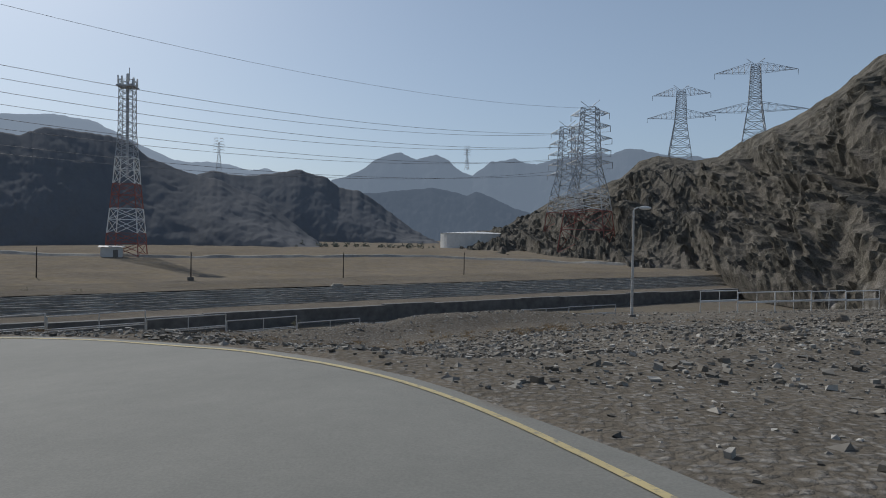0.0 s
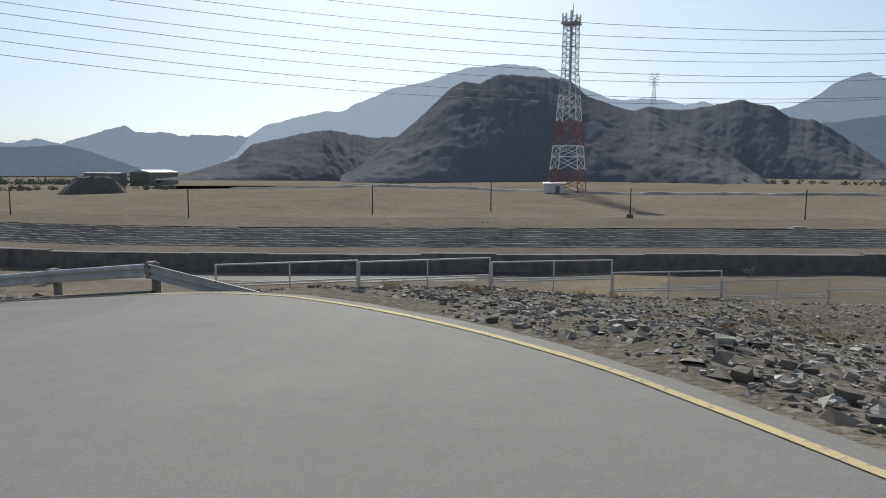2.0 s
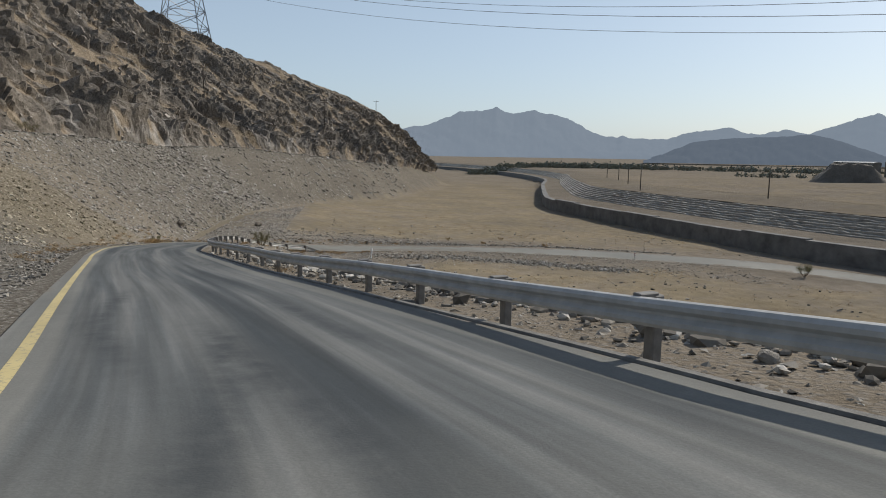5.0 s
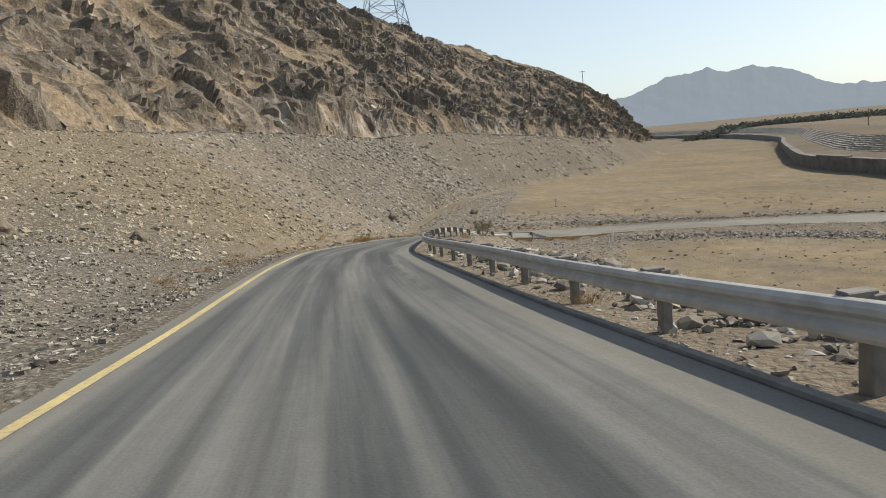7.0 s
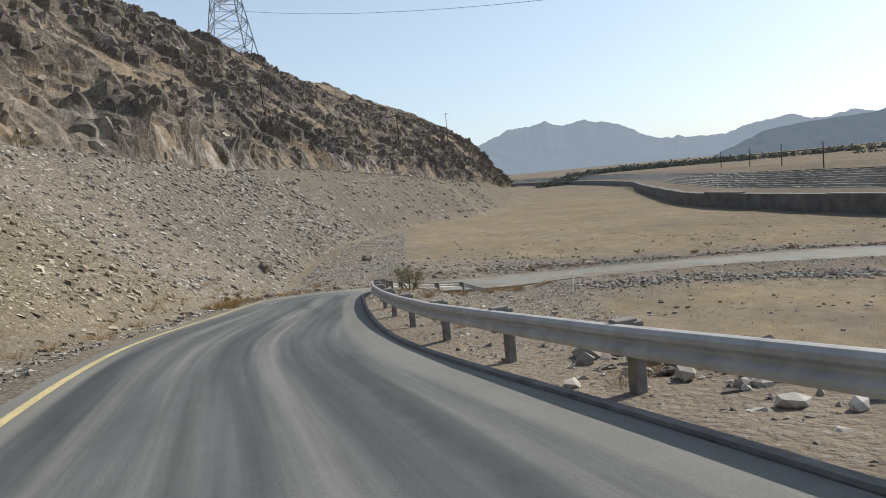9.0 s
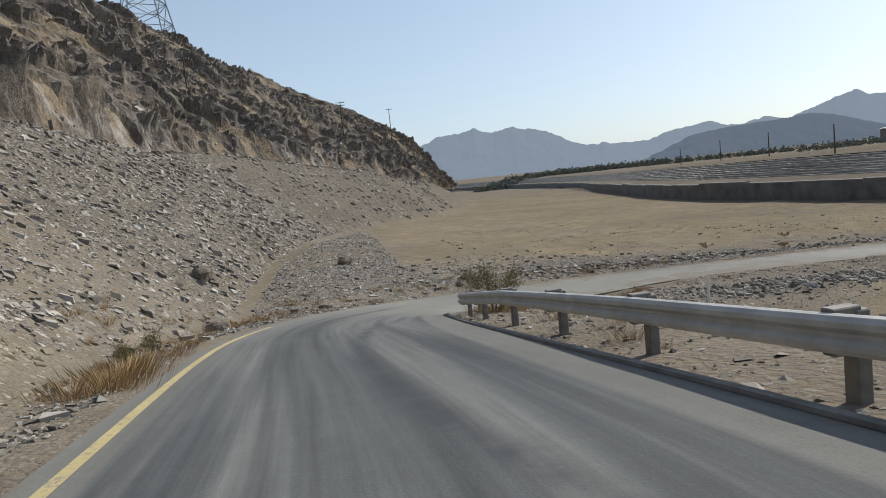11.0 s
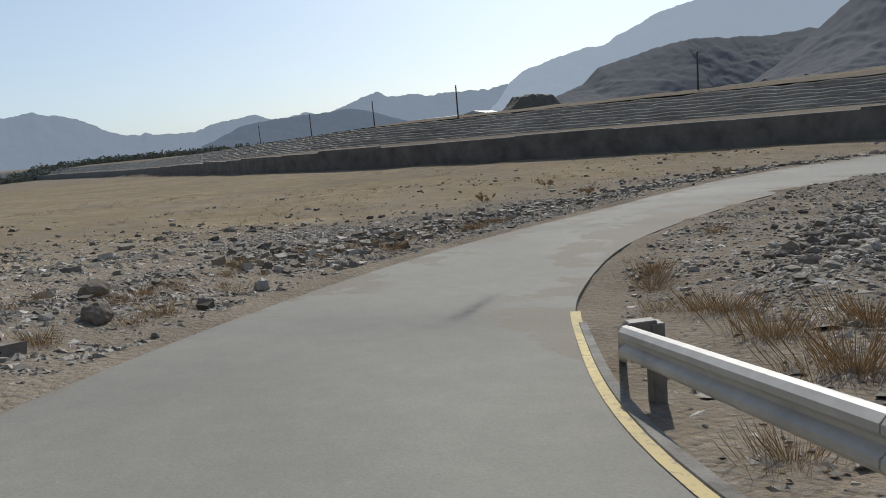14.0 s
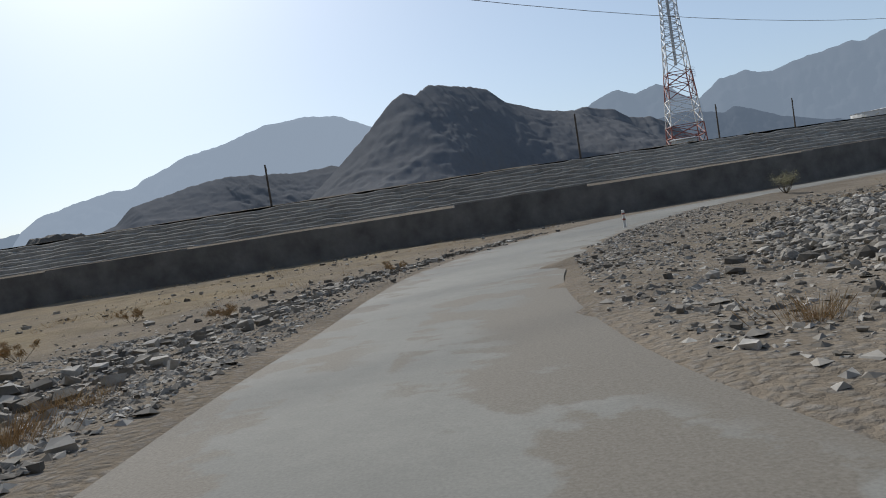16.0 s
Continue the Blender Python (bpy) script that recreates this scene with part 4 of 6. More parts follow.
massif("mountain_near", NC, foot_of(NC, 0.78, -5.0), M_RANGE, "dark flat-topped rock mountain behind the tower", 300, 56, 0.6, 3.2, 97, 0.5, 0.85, cell=24, jag=1.6, tooth=14)
NE = seen_ridge([(15, 3.0), (12.1, 4.4), (10.6, 4.9), (8.3, 4.65), (6.1, 4.8), (4.3, 5.35), (1.8, 4.6), (0.9, 3.95), (-0.9, 3.57), (-2.5, 2.57), (-4.7, 1.07), (-7.5, -0.6)], 745, E0)
massif("mountain_near", NE, foot_of(NE, 0.86, -5.0), M_RANGE, "dark rounded rock mountain in light haze", 240, 44, 0.8, 4.5, 103, 0.5, 0.85, cell=34, jag=3.0, tooth=24)
# ranges from here on wear rock with a painted haze glow
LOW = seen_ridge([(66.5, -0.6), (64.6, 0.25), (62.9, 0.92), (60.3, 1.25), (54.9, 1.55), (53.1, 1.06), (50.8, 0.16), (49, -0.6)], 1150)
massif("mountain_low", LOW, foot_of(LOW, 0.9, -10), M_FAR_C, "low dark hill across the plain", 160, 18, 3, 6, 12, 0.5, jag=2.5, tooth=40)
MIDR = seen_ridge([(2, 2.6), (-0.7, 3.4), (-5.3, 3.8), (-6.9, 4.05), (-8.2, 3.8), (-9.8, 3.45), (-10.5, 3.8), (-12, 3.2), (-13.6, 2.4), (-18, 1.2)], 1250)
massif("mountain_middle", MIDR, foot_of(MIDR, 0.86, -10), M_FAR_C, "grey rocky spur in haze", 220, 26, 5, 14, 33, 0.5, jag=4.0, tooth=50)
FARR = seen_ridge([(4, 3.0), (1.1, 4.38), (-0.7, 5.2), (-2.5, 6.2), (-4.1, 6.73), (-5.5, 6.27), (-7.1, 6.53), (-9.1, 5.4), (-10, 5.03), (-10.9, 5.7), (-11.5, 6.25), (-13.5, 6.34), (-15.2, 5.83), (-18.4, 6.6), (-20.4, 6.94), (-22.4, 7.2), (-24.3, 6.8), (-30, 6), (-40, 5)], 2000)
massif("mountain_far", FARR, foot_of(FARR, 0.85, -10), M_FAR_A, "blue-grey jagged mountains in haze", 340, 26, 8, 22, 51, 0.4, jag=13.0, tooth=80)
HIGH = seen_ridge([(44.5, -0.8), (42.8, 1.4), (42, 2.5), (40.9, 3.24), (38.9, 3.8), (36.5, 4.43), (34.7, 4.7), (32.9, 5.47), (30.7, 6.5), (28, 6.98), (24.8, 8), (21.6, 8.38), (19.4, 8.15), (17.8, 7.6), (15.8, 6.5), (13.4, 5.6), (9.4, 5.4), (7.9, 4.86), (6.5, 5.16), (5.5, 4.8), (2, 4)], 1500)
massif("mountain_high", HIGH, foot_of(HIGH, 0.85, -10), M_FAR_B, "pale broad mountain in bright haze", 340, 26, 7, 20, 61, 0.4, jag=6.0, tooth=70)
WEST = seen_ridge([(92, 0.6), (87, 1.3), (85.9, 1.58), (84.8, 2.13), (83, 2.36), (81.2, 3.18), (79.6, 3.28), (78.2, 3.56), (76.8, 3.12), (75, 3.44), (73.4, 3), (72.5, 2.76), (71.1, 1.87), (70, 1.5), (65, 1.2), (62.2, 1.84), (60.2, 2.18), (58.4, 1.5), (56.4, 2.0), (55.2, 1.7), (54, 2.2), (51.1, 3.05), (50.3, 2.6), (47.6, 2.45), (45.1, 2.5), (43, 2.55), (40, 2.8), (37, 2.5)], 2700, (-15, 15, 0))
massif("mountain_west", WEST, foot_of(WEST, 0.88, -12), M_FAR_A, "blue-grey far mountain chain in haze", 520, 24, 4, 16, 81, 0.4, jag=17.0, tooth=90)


def build_bund():
    """A low dark earth bund across the far plain."""
    l = spline([(-190, 205, 0), (-120, 224, 0), (-52, 232, 0), (17, 266, 0), (70, 262, 0), (118, 250, 0)], 2.0)
    verts, faces = [], []
    t = np.gradient(l[:, :2], axis=0)
    t /= np.linalg.norm(t, axis=1)[:, None]
    z = ground_z(l[:, 0], l[:, 1])
    jit = fbm(l[:, 0] / 7, l[:, 1] / 7, 4, 401) * 0.35
    for q, d, zz, jj in zip(l, t, z, jit):
        for u, h in ((-2.2, -0.3), (-0.7, 0.75), (0.6, 0.8), (2.4, -0.3)):
            verts.append((q[0] - d[1] * u, q[1] + d[0] * u, zz + h + (jj if h > 0 else 0)))
    for m in range(len(l) - 1):
        for c in range(3):
            faces.append((m * 4 + c, m * 4 + c + 4, m * 4 + c + 5, m * 4 + c + 1))
    return tagged(new("earth_bund", mesh_from("earth_bund", verts, faces, M_COURSE)), "low dark earth bund across the plain", "bund", kind="structure")


build_bund()


# ---- guard rail along the ramp ----
RAIL = [(-16.5, 20.43), (-19.7, 20.28), (-22.81, 19.7), (-26.03, 18.67), (-29.01, 17.76), (-32.01, 16.79), (-35.11, 15.88), (-41.98, 13.62), (-49.03, 11.42),
        (-55.33, 9.44), (-61.53, 7.6), (-67.86, 6.09), (-74.1, 5.13), (-80.55, 4.64), (-87.04, 4.52), (-93.58, 4.62), (-97.64, 5.15), (-101.08, 6.17),
        (-102.99, 7.01), (-104.65, 8.16), (-106.93, 10.02)]
rail_pts = spline([(*p, 0) for p in RAIL], 3.25)


def road_z(x, y):
    i = int(np.argmin((road_mid[:, 0] - x) ** 2 + (road_mid[:, 1] - y) ** 2))
    w = min(1.0, i / 7)
    return float(terrace(x, y)) * (1 - w) + float(Z_RIGHT[i]) * w


def beam_mesh(a, b, z_a, z_b):
    """One W-shaped rail length between two points, with thickness."""
    d = Vector((b[0] - a[0], b[1] - a[1], 0)).normalized()
    nrm = Vector((-d.y, d.x, 0))
    prof = [(0.0, 0.31), (0.04, 0.30), (0.075, 0.26), (0.075, 0.215), (0.02, 0.17), (0.02, 0.14), (0.075, 0.095), (0.075, 0.05), (0.04, 0.01), (0.0, 0.0)]
    full = [(u, v) for u, v in prof] + [(u - 0.012, v) for u, v in reversed(prof)]
    verts = []
    for q, z in ((a, z_a), (b, z_b)):
        for u, v in full:
            verts.append((q[0] + nrm.x * u, q[1] + nrm.y * u, z + v))
    m = len(full)
    faces = [(i, (i + 1) % m, m + (i + 1) % m, m + i) for i in range(m)]
    faces += [tuple(range(m - 1, -1, -1)), tuple(range(m, 2 * m))]
    return verts, faces


def build_guard_rail():
    base = thing("guard_rail", float(rail_pts[0, 0]), float(rail_pts[0, 1]), 0, "dusty galvanised steel guard rail on steel posts", "guard rail")
    o = np.array([rail_pts[0, 0], rail_pts[0, 1]])
    zs = np.array([road_z(p[0], p[1]) for p in rail_pts])
    zs[1:-1] = (zs[:-2] + zs[1:-1] + zs[2:]) / 3
    bmp = bmesh.new()
    box(bmp, 0, 0, 0.135, 0.16, 0.13, 1.07, 0, 0.012)
    post_me = bpy.data.meshes.new("post")
    bmp.to_mesh(post_me)
    bmp.free()
    post_me.materials.append(M_POST)
    bmb = bmesh.new()
    box(bmb, 0, 0, 0, 0.13, 0.26, 0.37, 0, 0.01)
    block_me = bpy.data.meshes.new("spacer_block")
    bmb.to_mesh(block_me)
    bmb.free()
    block_me.materials.append(M_POST)
    for i, p in enumerate(rail_pts):
        t = rail_pts[min(i + 1, len(rail_pts) - 1)] - rail_pts[max(i - 1, 0)]
        ang = math.atan2(t[1], t[0])
        nx, ny = -math.sin(ang), math.cos(ang)
        s = 1 if ny < 0 else -1
        post = new("post", post_me)
        post.parent = base
        post.location, post.rotation_euler = (p[0] - o[0] - nx * 0.27 * s, p[1] - o[1] - ny * 0.27 * s, zs[i]), (0, 0, ang)
        blk = new("spacer_block", block_me)
        blk.parent = base
        blk.location, blk.rotation_euler = (p[0] - o[0] - nx * 0.14 * s, p[1] - o[1] - ny * 0.14 * s, zs[i] + 0.515), (0, 0, ang)
    for i in range(len(rail_pts) - 1):
        a, b = rail_pts[i] - [*o, 0], rail_pts[i + 1] - [*o, 0]
        v, f = beam_mesh(a, b, zs[i] + 0.36, zs[i + 1] + 0.36)
        ob = new("rail_section", mesh_from("rail_section", v, f, M_STEEL))
        ob.parent = base
    # ends ramped down to the ground
    for a, b, za in ((rail_pts[0], (-13.3, 20.55), zs[0]), (rail_pts[-1], (-108.4, 12.4), zs[-1])):
        zb = float(ground_z(b[0], b[1])[0]) - 0.28
        v, f = beam_mesh(np.array(a[:2]) - o, np.array(b) - o, za + 0.36, zb)
        ob = new("end_terminal", mesh_from("end_terminal", v, f, M_STEEL))
        ob.parent = base
    return base


build_guard_rail()


# ---- pipe fence below the junction ----
FENCE = [(-17.0, 23.0), (-14.3, 25.6), (-11.5, 28.3), (-8.5, 30.6), (-5.6, 32.7), (-2.6, 34.8), (0.5, 36.8), (3.6, 38.7), (7.0, 40.5), (10.5, 42.2), (14.0, 43.8), (17.8, 45.4)]


def fence_panel(a, b, h, low, label, mat=None, r=0.024):
    mat = mat or M_PIPE
    za, zb = float(ground_z(*a)[0]), float(ground_z(*b)[0])
    top = max(za, zb) + h
    e = thing("fence_panel", a[0], a[1], za, label, "fence", "pipe fence panels")
    d = (b[0] - a[0], b[1] - a[1])
    for u, w in ((0.0, 0.028), (0.5, 0.022), (0.985, 0.028)):
        bm = bmesh.new()
        zz = za + (zb - za) * u
        bar(bm, (d[0] * u, d[1] * u, zz - za - 0.3), (d[0] * u, d[1] * u, top - za), w, 6)
        part("post", bm, mat, e)
    for hh in (top - za, top - za - low, top - za - low - 0.07):
        bm = bmesh.new()
        bar(bm, (0, 0, hh), (d[0] * 0.985, d[1] * 0.985, hh), r, 6)
        part("pipe_rail", bm, mat, e)
    return e


for a, b in zip(FENCE, FENCE[1:]):
    fence_panel(a, b, 0.78, 0.5, "low pale galvanised pipe fence panel on gravel")
for a, b in zip([(25.0, 47.6), (28.6, 48.8), (32.3, 49.9), (36.1, 51.0), (40.0, 52.2)], [(28.6, 48.8), (32.3, 49.9), (36.1, 51.0), (40.0, 52.2), (44.0, 53.4)]):
    fence_panel(a, b, 1.5, 0.7, "taller white pipe fence panel on concrete feet", M_WHITE, 0.045)


def build_lamp(x, y):
    z = float(ground_z(x, y)[0])
    e = thing("street_lamp", x, y, z, "slim grey street lamp on gravel beside a fence", "street lamp")
    bm = bmesh.new()
    bar(bm, (0, 0, -0.3), (0, 0, 6.7), 0.10, 10, 0.055)
    part("pole", bm, M_PIPE, e)
    bm = bmesh.new()
    box(bm, 0, 0, 0.08, 0.4, 0.4, 0.16, 0, 0.02)
    part("base_plate", bm, M_POST, e)
    bm = bmesh.new()
    for k in range(6):
        a0, a1 = k / 6 * math.pi / 2, (k + 1) / 6 * math.pi / 2
        bar(bm, (0.45 * (1 - math.cos(a0)), 0, 6.65 + 0.25 * math.sin(a0)), (0.45 * (1 - math.cos(a1)), 0, 6.65 + 0.25 * math.sin(a1)), 0.04, 6)
    part("arm", bm, M_PIPE, e)
    bm = bmesh.new()
    bmesh.ops.create_uvsphere(bm, u_segments=12, v_segments=6, radius=1, matrix=Matrix.Translation((0.75, 0, 6.86)) @ Matrix.Diagonal((0.42, 0.17, 0.13, 1)))
    part("lamp_head", bm, M_WHITE, e, "pale rounded lamp head")


build_lamp(17.5, 42.0)


def build_marker(x, y):
    z = float(ground_z(x, y)[0])
    e = thing("marker_post", x, y, z, "white roadside marker post at the bend", "marker post")
    bm = bmesh.new()
    box(bm, 0, 0, 0.45, 0.14, 0.09, 1.2, 0.3, 0.015)
    part("post", bm, M_WHITE, e)
    for h in (0.55, 0.85):
        bm = bmesh.new()
        box(bm, 0, 0, h, 0.147, 0.097, 0.10, 0.3)
        part("band", bm, M_RED, e, "faded red band")


build_marker(-110.5, 54.8)


# ---- poles on the plain ----
def plain_pole(x, y, h, crate):
    z = float(ground_z(x, y)[0])
    e = thing("utility_pole", x, y, z, "thin dark timber pole standing on the plain", "utility pole", "poles on the plain")
    bm = bmesh.new()
    bar(bm, (0, 0, -0.5), (0.02, 0.01, h), 0.15, 8, 0.10)
    part("pole", bm, M_POLE, e)
    bm = bmesh.new()
    box(bm, 0.12, -0.02, h - 0.6, 0.10, 0.10, 0.35, 0, 0.01)
    part("bracket", bm, M_POST, e)
    if crate:
        bm = bmesh.new()
        box(bm, 0, -0.2, 0.35, 1.3, 0.9, 0.8, 0.2, 0.04)
        part("footing", bm, M_KERB, e, "weathered concrete footing")


for x, y, h, c in ((-33.7, 153.2, 6.0, True), (-65.9, 157.0, 6.5, False), (-84.7, 136.5, 6.2, False), (-108.9, 108.4, 6.3, False), (-146.4, 96.9, 6.3, True), (-179.2, 84.7, 6.2, False), (-211.6, 94.9, 6.2, False), (-252.0, 108.0, 6.0, False), (-300.0, 122.0, 6.0, False), (-2.0, 168.0, 6.0, False), (30.0, 186.0, 6.0, False)):
    plain_pole(x, y, h, c)


def hill_top(x, y):
    ob = bpy.data.objects["rocky_hill"]
    hit, p, *_ = ob.ray_cast(Vector((x, y, 300)), Vector((0, 0, -1)))
    return p.z if hit else float(ground_z(x, y)[0])


def hill_pole(x, y, top, cross):
    z = min(hill_top(x, y), top - 6.0)
    h = top - z
    e = thing("power_pole", x, y, z, "dark timber power pole with cross arm on the rock slope", "power pole", "poles on the hill")
    bm = bmesh.new()
    bar(bm, (0, 0, -1.0), (0, 0, h), 0.16, 8, 0.11)
    part("pole", bm, M_POLE, e)
    for k in range(cross):
        bm = bmesh.new()
        box(bm, 0, 0, h - 0.3 - k * 0.7, 0.15, 2.3, 0.14)
        arm = part("cross_arm", bm, M_POLE, e)
        for s in (-1.0, 0.0, 1.0):
            bm = bmesh.new()
            bar(bm, (0, s, h - 0.25 - k * 0.7), (0, s, h + 0.05 - k * 0.7), 0.06, 6, 0.04)
            part("insulator", bm, M_TANK, arm)


for x, y, top, c in ((-340, 27.6, 22.0, 1), (-262.2, 7.3, 16.5, 2), (-212, -22, 20.5, 1), (-153, -46.5, 23.3, 1)):
    hill_pole(x, y, top, c)


# ---- lattice towers ----
def lattice(bm, w0, w1, z0, z1, bays, r):
    """A tapering four-legged lattice from z0 to z1."""
    zs = [z0 + (z1 - z0) * (1 - (1 - k / bays) ** 1.15) for k in range(bays + 1)]
    ws = [w0 + (w1 - w0) * (z - z0) / (z1 - z0) for z in zs]
    for k in range(bays):
        a, b, za, zb = ws[k] / 2, ws[k + 1] / 2, zs[k], zs[k + 1]
        ca, cb = [(-a, -a), (a, -a), (a, a), (-a, a)], [(-b, -b), (b, -b), (b, b), (-b, b)]
        for i in range(4):
            j = (i + 1) % 4
            bar(bm, (*ca[i], za), (*cb[i], zb), r * 1.5, 4)
            bar(bm, (*ca[i], za), (*cb[j], zb), r, 3)
            bar(bm, (*ca[j], za), (*cb[i], zb), r, 3)
            bar(bm, (*cb[i], zb), (*cb[j], zb), r, 3)


def comms_tower(x, y, z, h):
    e = thing("communications_tower", x, y, z, "red and white lattice communications tower with antennas on top", "tower")
    marks = (0.0, 0.13, 0.27, 0.41, 0.56, 0.71, 0.86, 1.0)
    for k, (a, b) in enumerate(zip(marks, marks[1:])):
        wa, wb = (float(np.interp(q, [0, 0.14, 0.41, 0.56, 0.62, 1.0], [11.4, 10.4, 7.5, 6.3, 5.1, 4.6])) for q in (a, b))
        bm = bmesh.new()
        lattice(bm, wa * 0.86, wb * 0.86, a * h, b * h, 2 if k < 4 else 4, 0.13 if k < 4 else 0.09)
        part("lattice_band", bm, M_RED if k in (0, 2) else M_WHITE if k in (1, 3) else M_LATTICE, e, "red painted lattice" if k in (0, 2) else "white painted lattice" if k in (1, 3) else "grey lattice")
    bm = bmesh.new()
    bar(bm, (0, 0, h * 0.45), (0, 0, h + 2), 0.45, 6)
    part("cable_ladder", bm, M_LATTICE, e)
    bm = bmesh.new()
    box(bm, 0, 0, h - 2, 5.4, 5.4, 0.4)
    part("platform", bm, M_LATTICE, e)
    for k in range(10):
        ang = k / 10 * 2 * math.pi
        bm = bmesh.new()
        box(bm, 2.9 * math.cos(ang), 2.9 * math.sin(ang), h - 1 + (k % 3) * 0.7, 0.35, 0.6, 2.4, ang, 0.1)
        part("panel_antenna", bm, M_WHITE, e)
    bm = bmesh.new()
    bar(bm, (0.5, 0, h), (0.5, 0, h + 4), 0.12, 5)
    part("lightning_rod", bm, M_LATTICE, e)


comms_tower(-70.4, 231.0, float(ground_z(-70.4, 231.0)[0]), 55.0)


def pylon(x, y, z, h, turn, arms, mats, label, w=8.0):
    e = thing("power_pylon", x, y, z, label, "pylon", "power pylons")
    e.rotation_euler = (0, 0, turn)
    cut = 0.55
    if len(mats) == 3:
        bm = bmesh.new()
        lattice(bm, w, w * 0.79, -8, h * 0.2, 2, 0.19)
        part("lower_leg_frame", bm, mats[0], e, "faded red lower legs")
        bm = bmesh.new()
        lattice(bm, w * 0.79, w * 0.66, h * 0.2, h * 0.36, 3, 0.17)
        part("middle_frame", bm, mats[1], e, "white painted lattice")
        bm = bmesh.new()
        lattice(bm, w * 0.66, w * 0.42, h * 0.36, h * cut, 2, 0.17)
        part("lower_body", bm, mats[2], e)
        mats = (mats[2], mats[2])
    else:
        bm = bmesh.new()
        lattice(bm, w, w * 0.42, -8, h * cut, 6, 0.17)
        part("lower_body", bm, mats[0], e)
    bm = bmesh.new()
    lattice(bm, w * 0.42, w * 0.3, h * cut, h, 8, 0.15)
    part("upper_body", bm, mats[1], e)
    deep = 2.4 if len(arms) > 2 else 5.0
    for zz, length in arms:
        for s in (-1, 1):
            bm = bmesh.new()
            root = w * 0.17
            for q in (-root, root):
                bar(bm, (s * root, q, zz), (s * length, 0, zz + 0.6), 0.13, 3)
                bar(bm, (s * root, q, zz + deep), (s * length, 0, zz + 0.6), 0.13, 3)
            for k in range(1, 6):
                u = k / 6
                xx = root + (length - root) * u
                for q in (-1, 1):
                    bar(bm, (s * xx, q * root * (1 - u), zz + 0.6 * u), (s * xx, q * root * (1 - u), zz + deep - (deep - 0.6) * u), 0.08, 3)
                    bar(bm, (s * xx, q * root * (1 - u), zz + 0.6 * u), (s * (xx - (length - root) / 6), q * root * (1 - u + 1 / 6), zz + deep - (deep - 0.6) * (u - 1 / 6)), 0.08, 3)
                bar(bm, (s * xx, -root * (1 - u), zz + 0.6 * u), (s * xx, root * (1 - u), zz + 0.6 * u), 0.08, 3)
            arm = part("cross_arm", bm, mats[1], e)
            bm = bmesh.new()
            bar(bm, (s * length, 0, zz + 0.6), (s * length, 0, zz - 2.2), 0.13, 6)
            part("insulator_string", bm, M_WIRE, arm)
    for s in (-1, 1):
        bm = bmesh.new()
        bar(bm, (0, 0, h), (s * 4.5, 0, h + 3.5), 0.12, 4)
        part("earth_peak", bm, mats[1], e)
    return e


six = [(33, 10.8), (38.5, 10), (44, 10.4), (49.7, 9.6), (55.5, 9)]
PA = (108.0, 312.0)
pylon(*PA, 3.0, 59, radians(-35), six, (M_RED, M_WHITE, M_LATTICE), "tall lattice pylon with red legs and five pairs of arms", 22)
pylon(113.0, 362.0, 4.0, 57, radians(-35), [(z - 2, q) for z, q in six], (M_RED, M_WHITE, M_LATTICE), "lattice pylon with red legs behind another", 20)
pylon(208.0, 343.0, 50.0, 44, radians(-28), [(19.5, 25), (40, 20)], (M_LATTICE, M_LATTICE), "wide-armed steel pylon on the rock hill", 15)
pylon(200.0, 410.0, 50.0, 44, radians(-28), [(27, 20), (41, 17)], (M_LATTICE, M_LATTICE), "wide-armed steel pylon behind the hill crest", 17)
PB = (-342.0, -55.0)
pylon(*PB, 42.0, 62, radians(25), six, (M_LATTICE, M_LATTICE), "grey lattice pylon on the hill crest", 22)
for x, y, z in ((310.0, 1900.0, 195.0), (-269.0, 1461.0, 137.0)):
    pylon(x, y, z, 48, 0.3, six, (M_LATTICE, M_LATTICE), "small far pylon on a hazy mountain ridge", 10)


def cable(a, b, sag, r):
    n = 36
    cu = bpy.data.curves.new("power_line", "CURVE")
    cu.dimensions, cu.bevel_depth, cu.bevel_resolution = "3D", r, 0
    sp = cu.splines.new("POLY")
    sp.points.add(n)
    for k in range(n + 1):
        u = k / n
        p = Vector(a).lerp(Vector(b), u)
        sp.points[k].co = (p.x, p.y, p.z - sag * 4 * u * (1 - u), 1)
    cu.materials.append(M_WIRE)
    me = bpy.data.meshes.new_from_object(bpy.data.objects.new("tmp", cu))
    ob = new("power_line", me)
    return tagged(ob, "thin sagging aluminium power cable between pylons", "power line", "power lines")


for zz, ln in six[:4]:
    for s in (-1, 1):
        ta, tb = radians(-35), radians(25)
        cable((PA[0] + s * ln * math.cos(ta), PA[1] + s * ln * math.sin(ta), 3 + zz - 2), (PB[0] + s * ln * math.cos(tb), PB[1] + s * ln * math.sin(tb), 42 + zz - 2), 32, 0.055)
cable((PA[0], PA[1], 62), (PB[0], PB[1], 104), 30, 0.045)


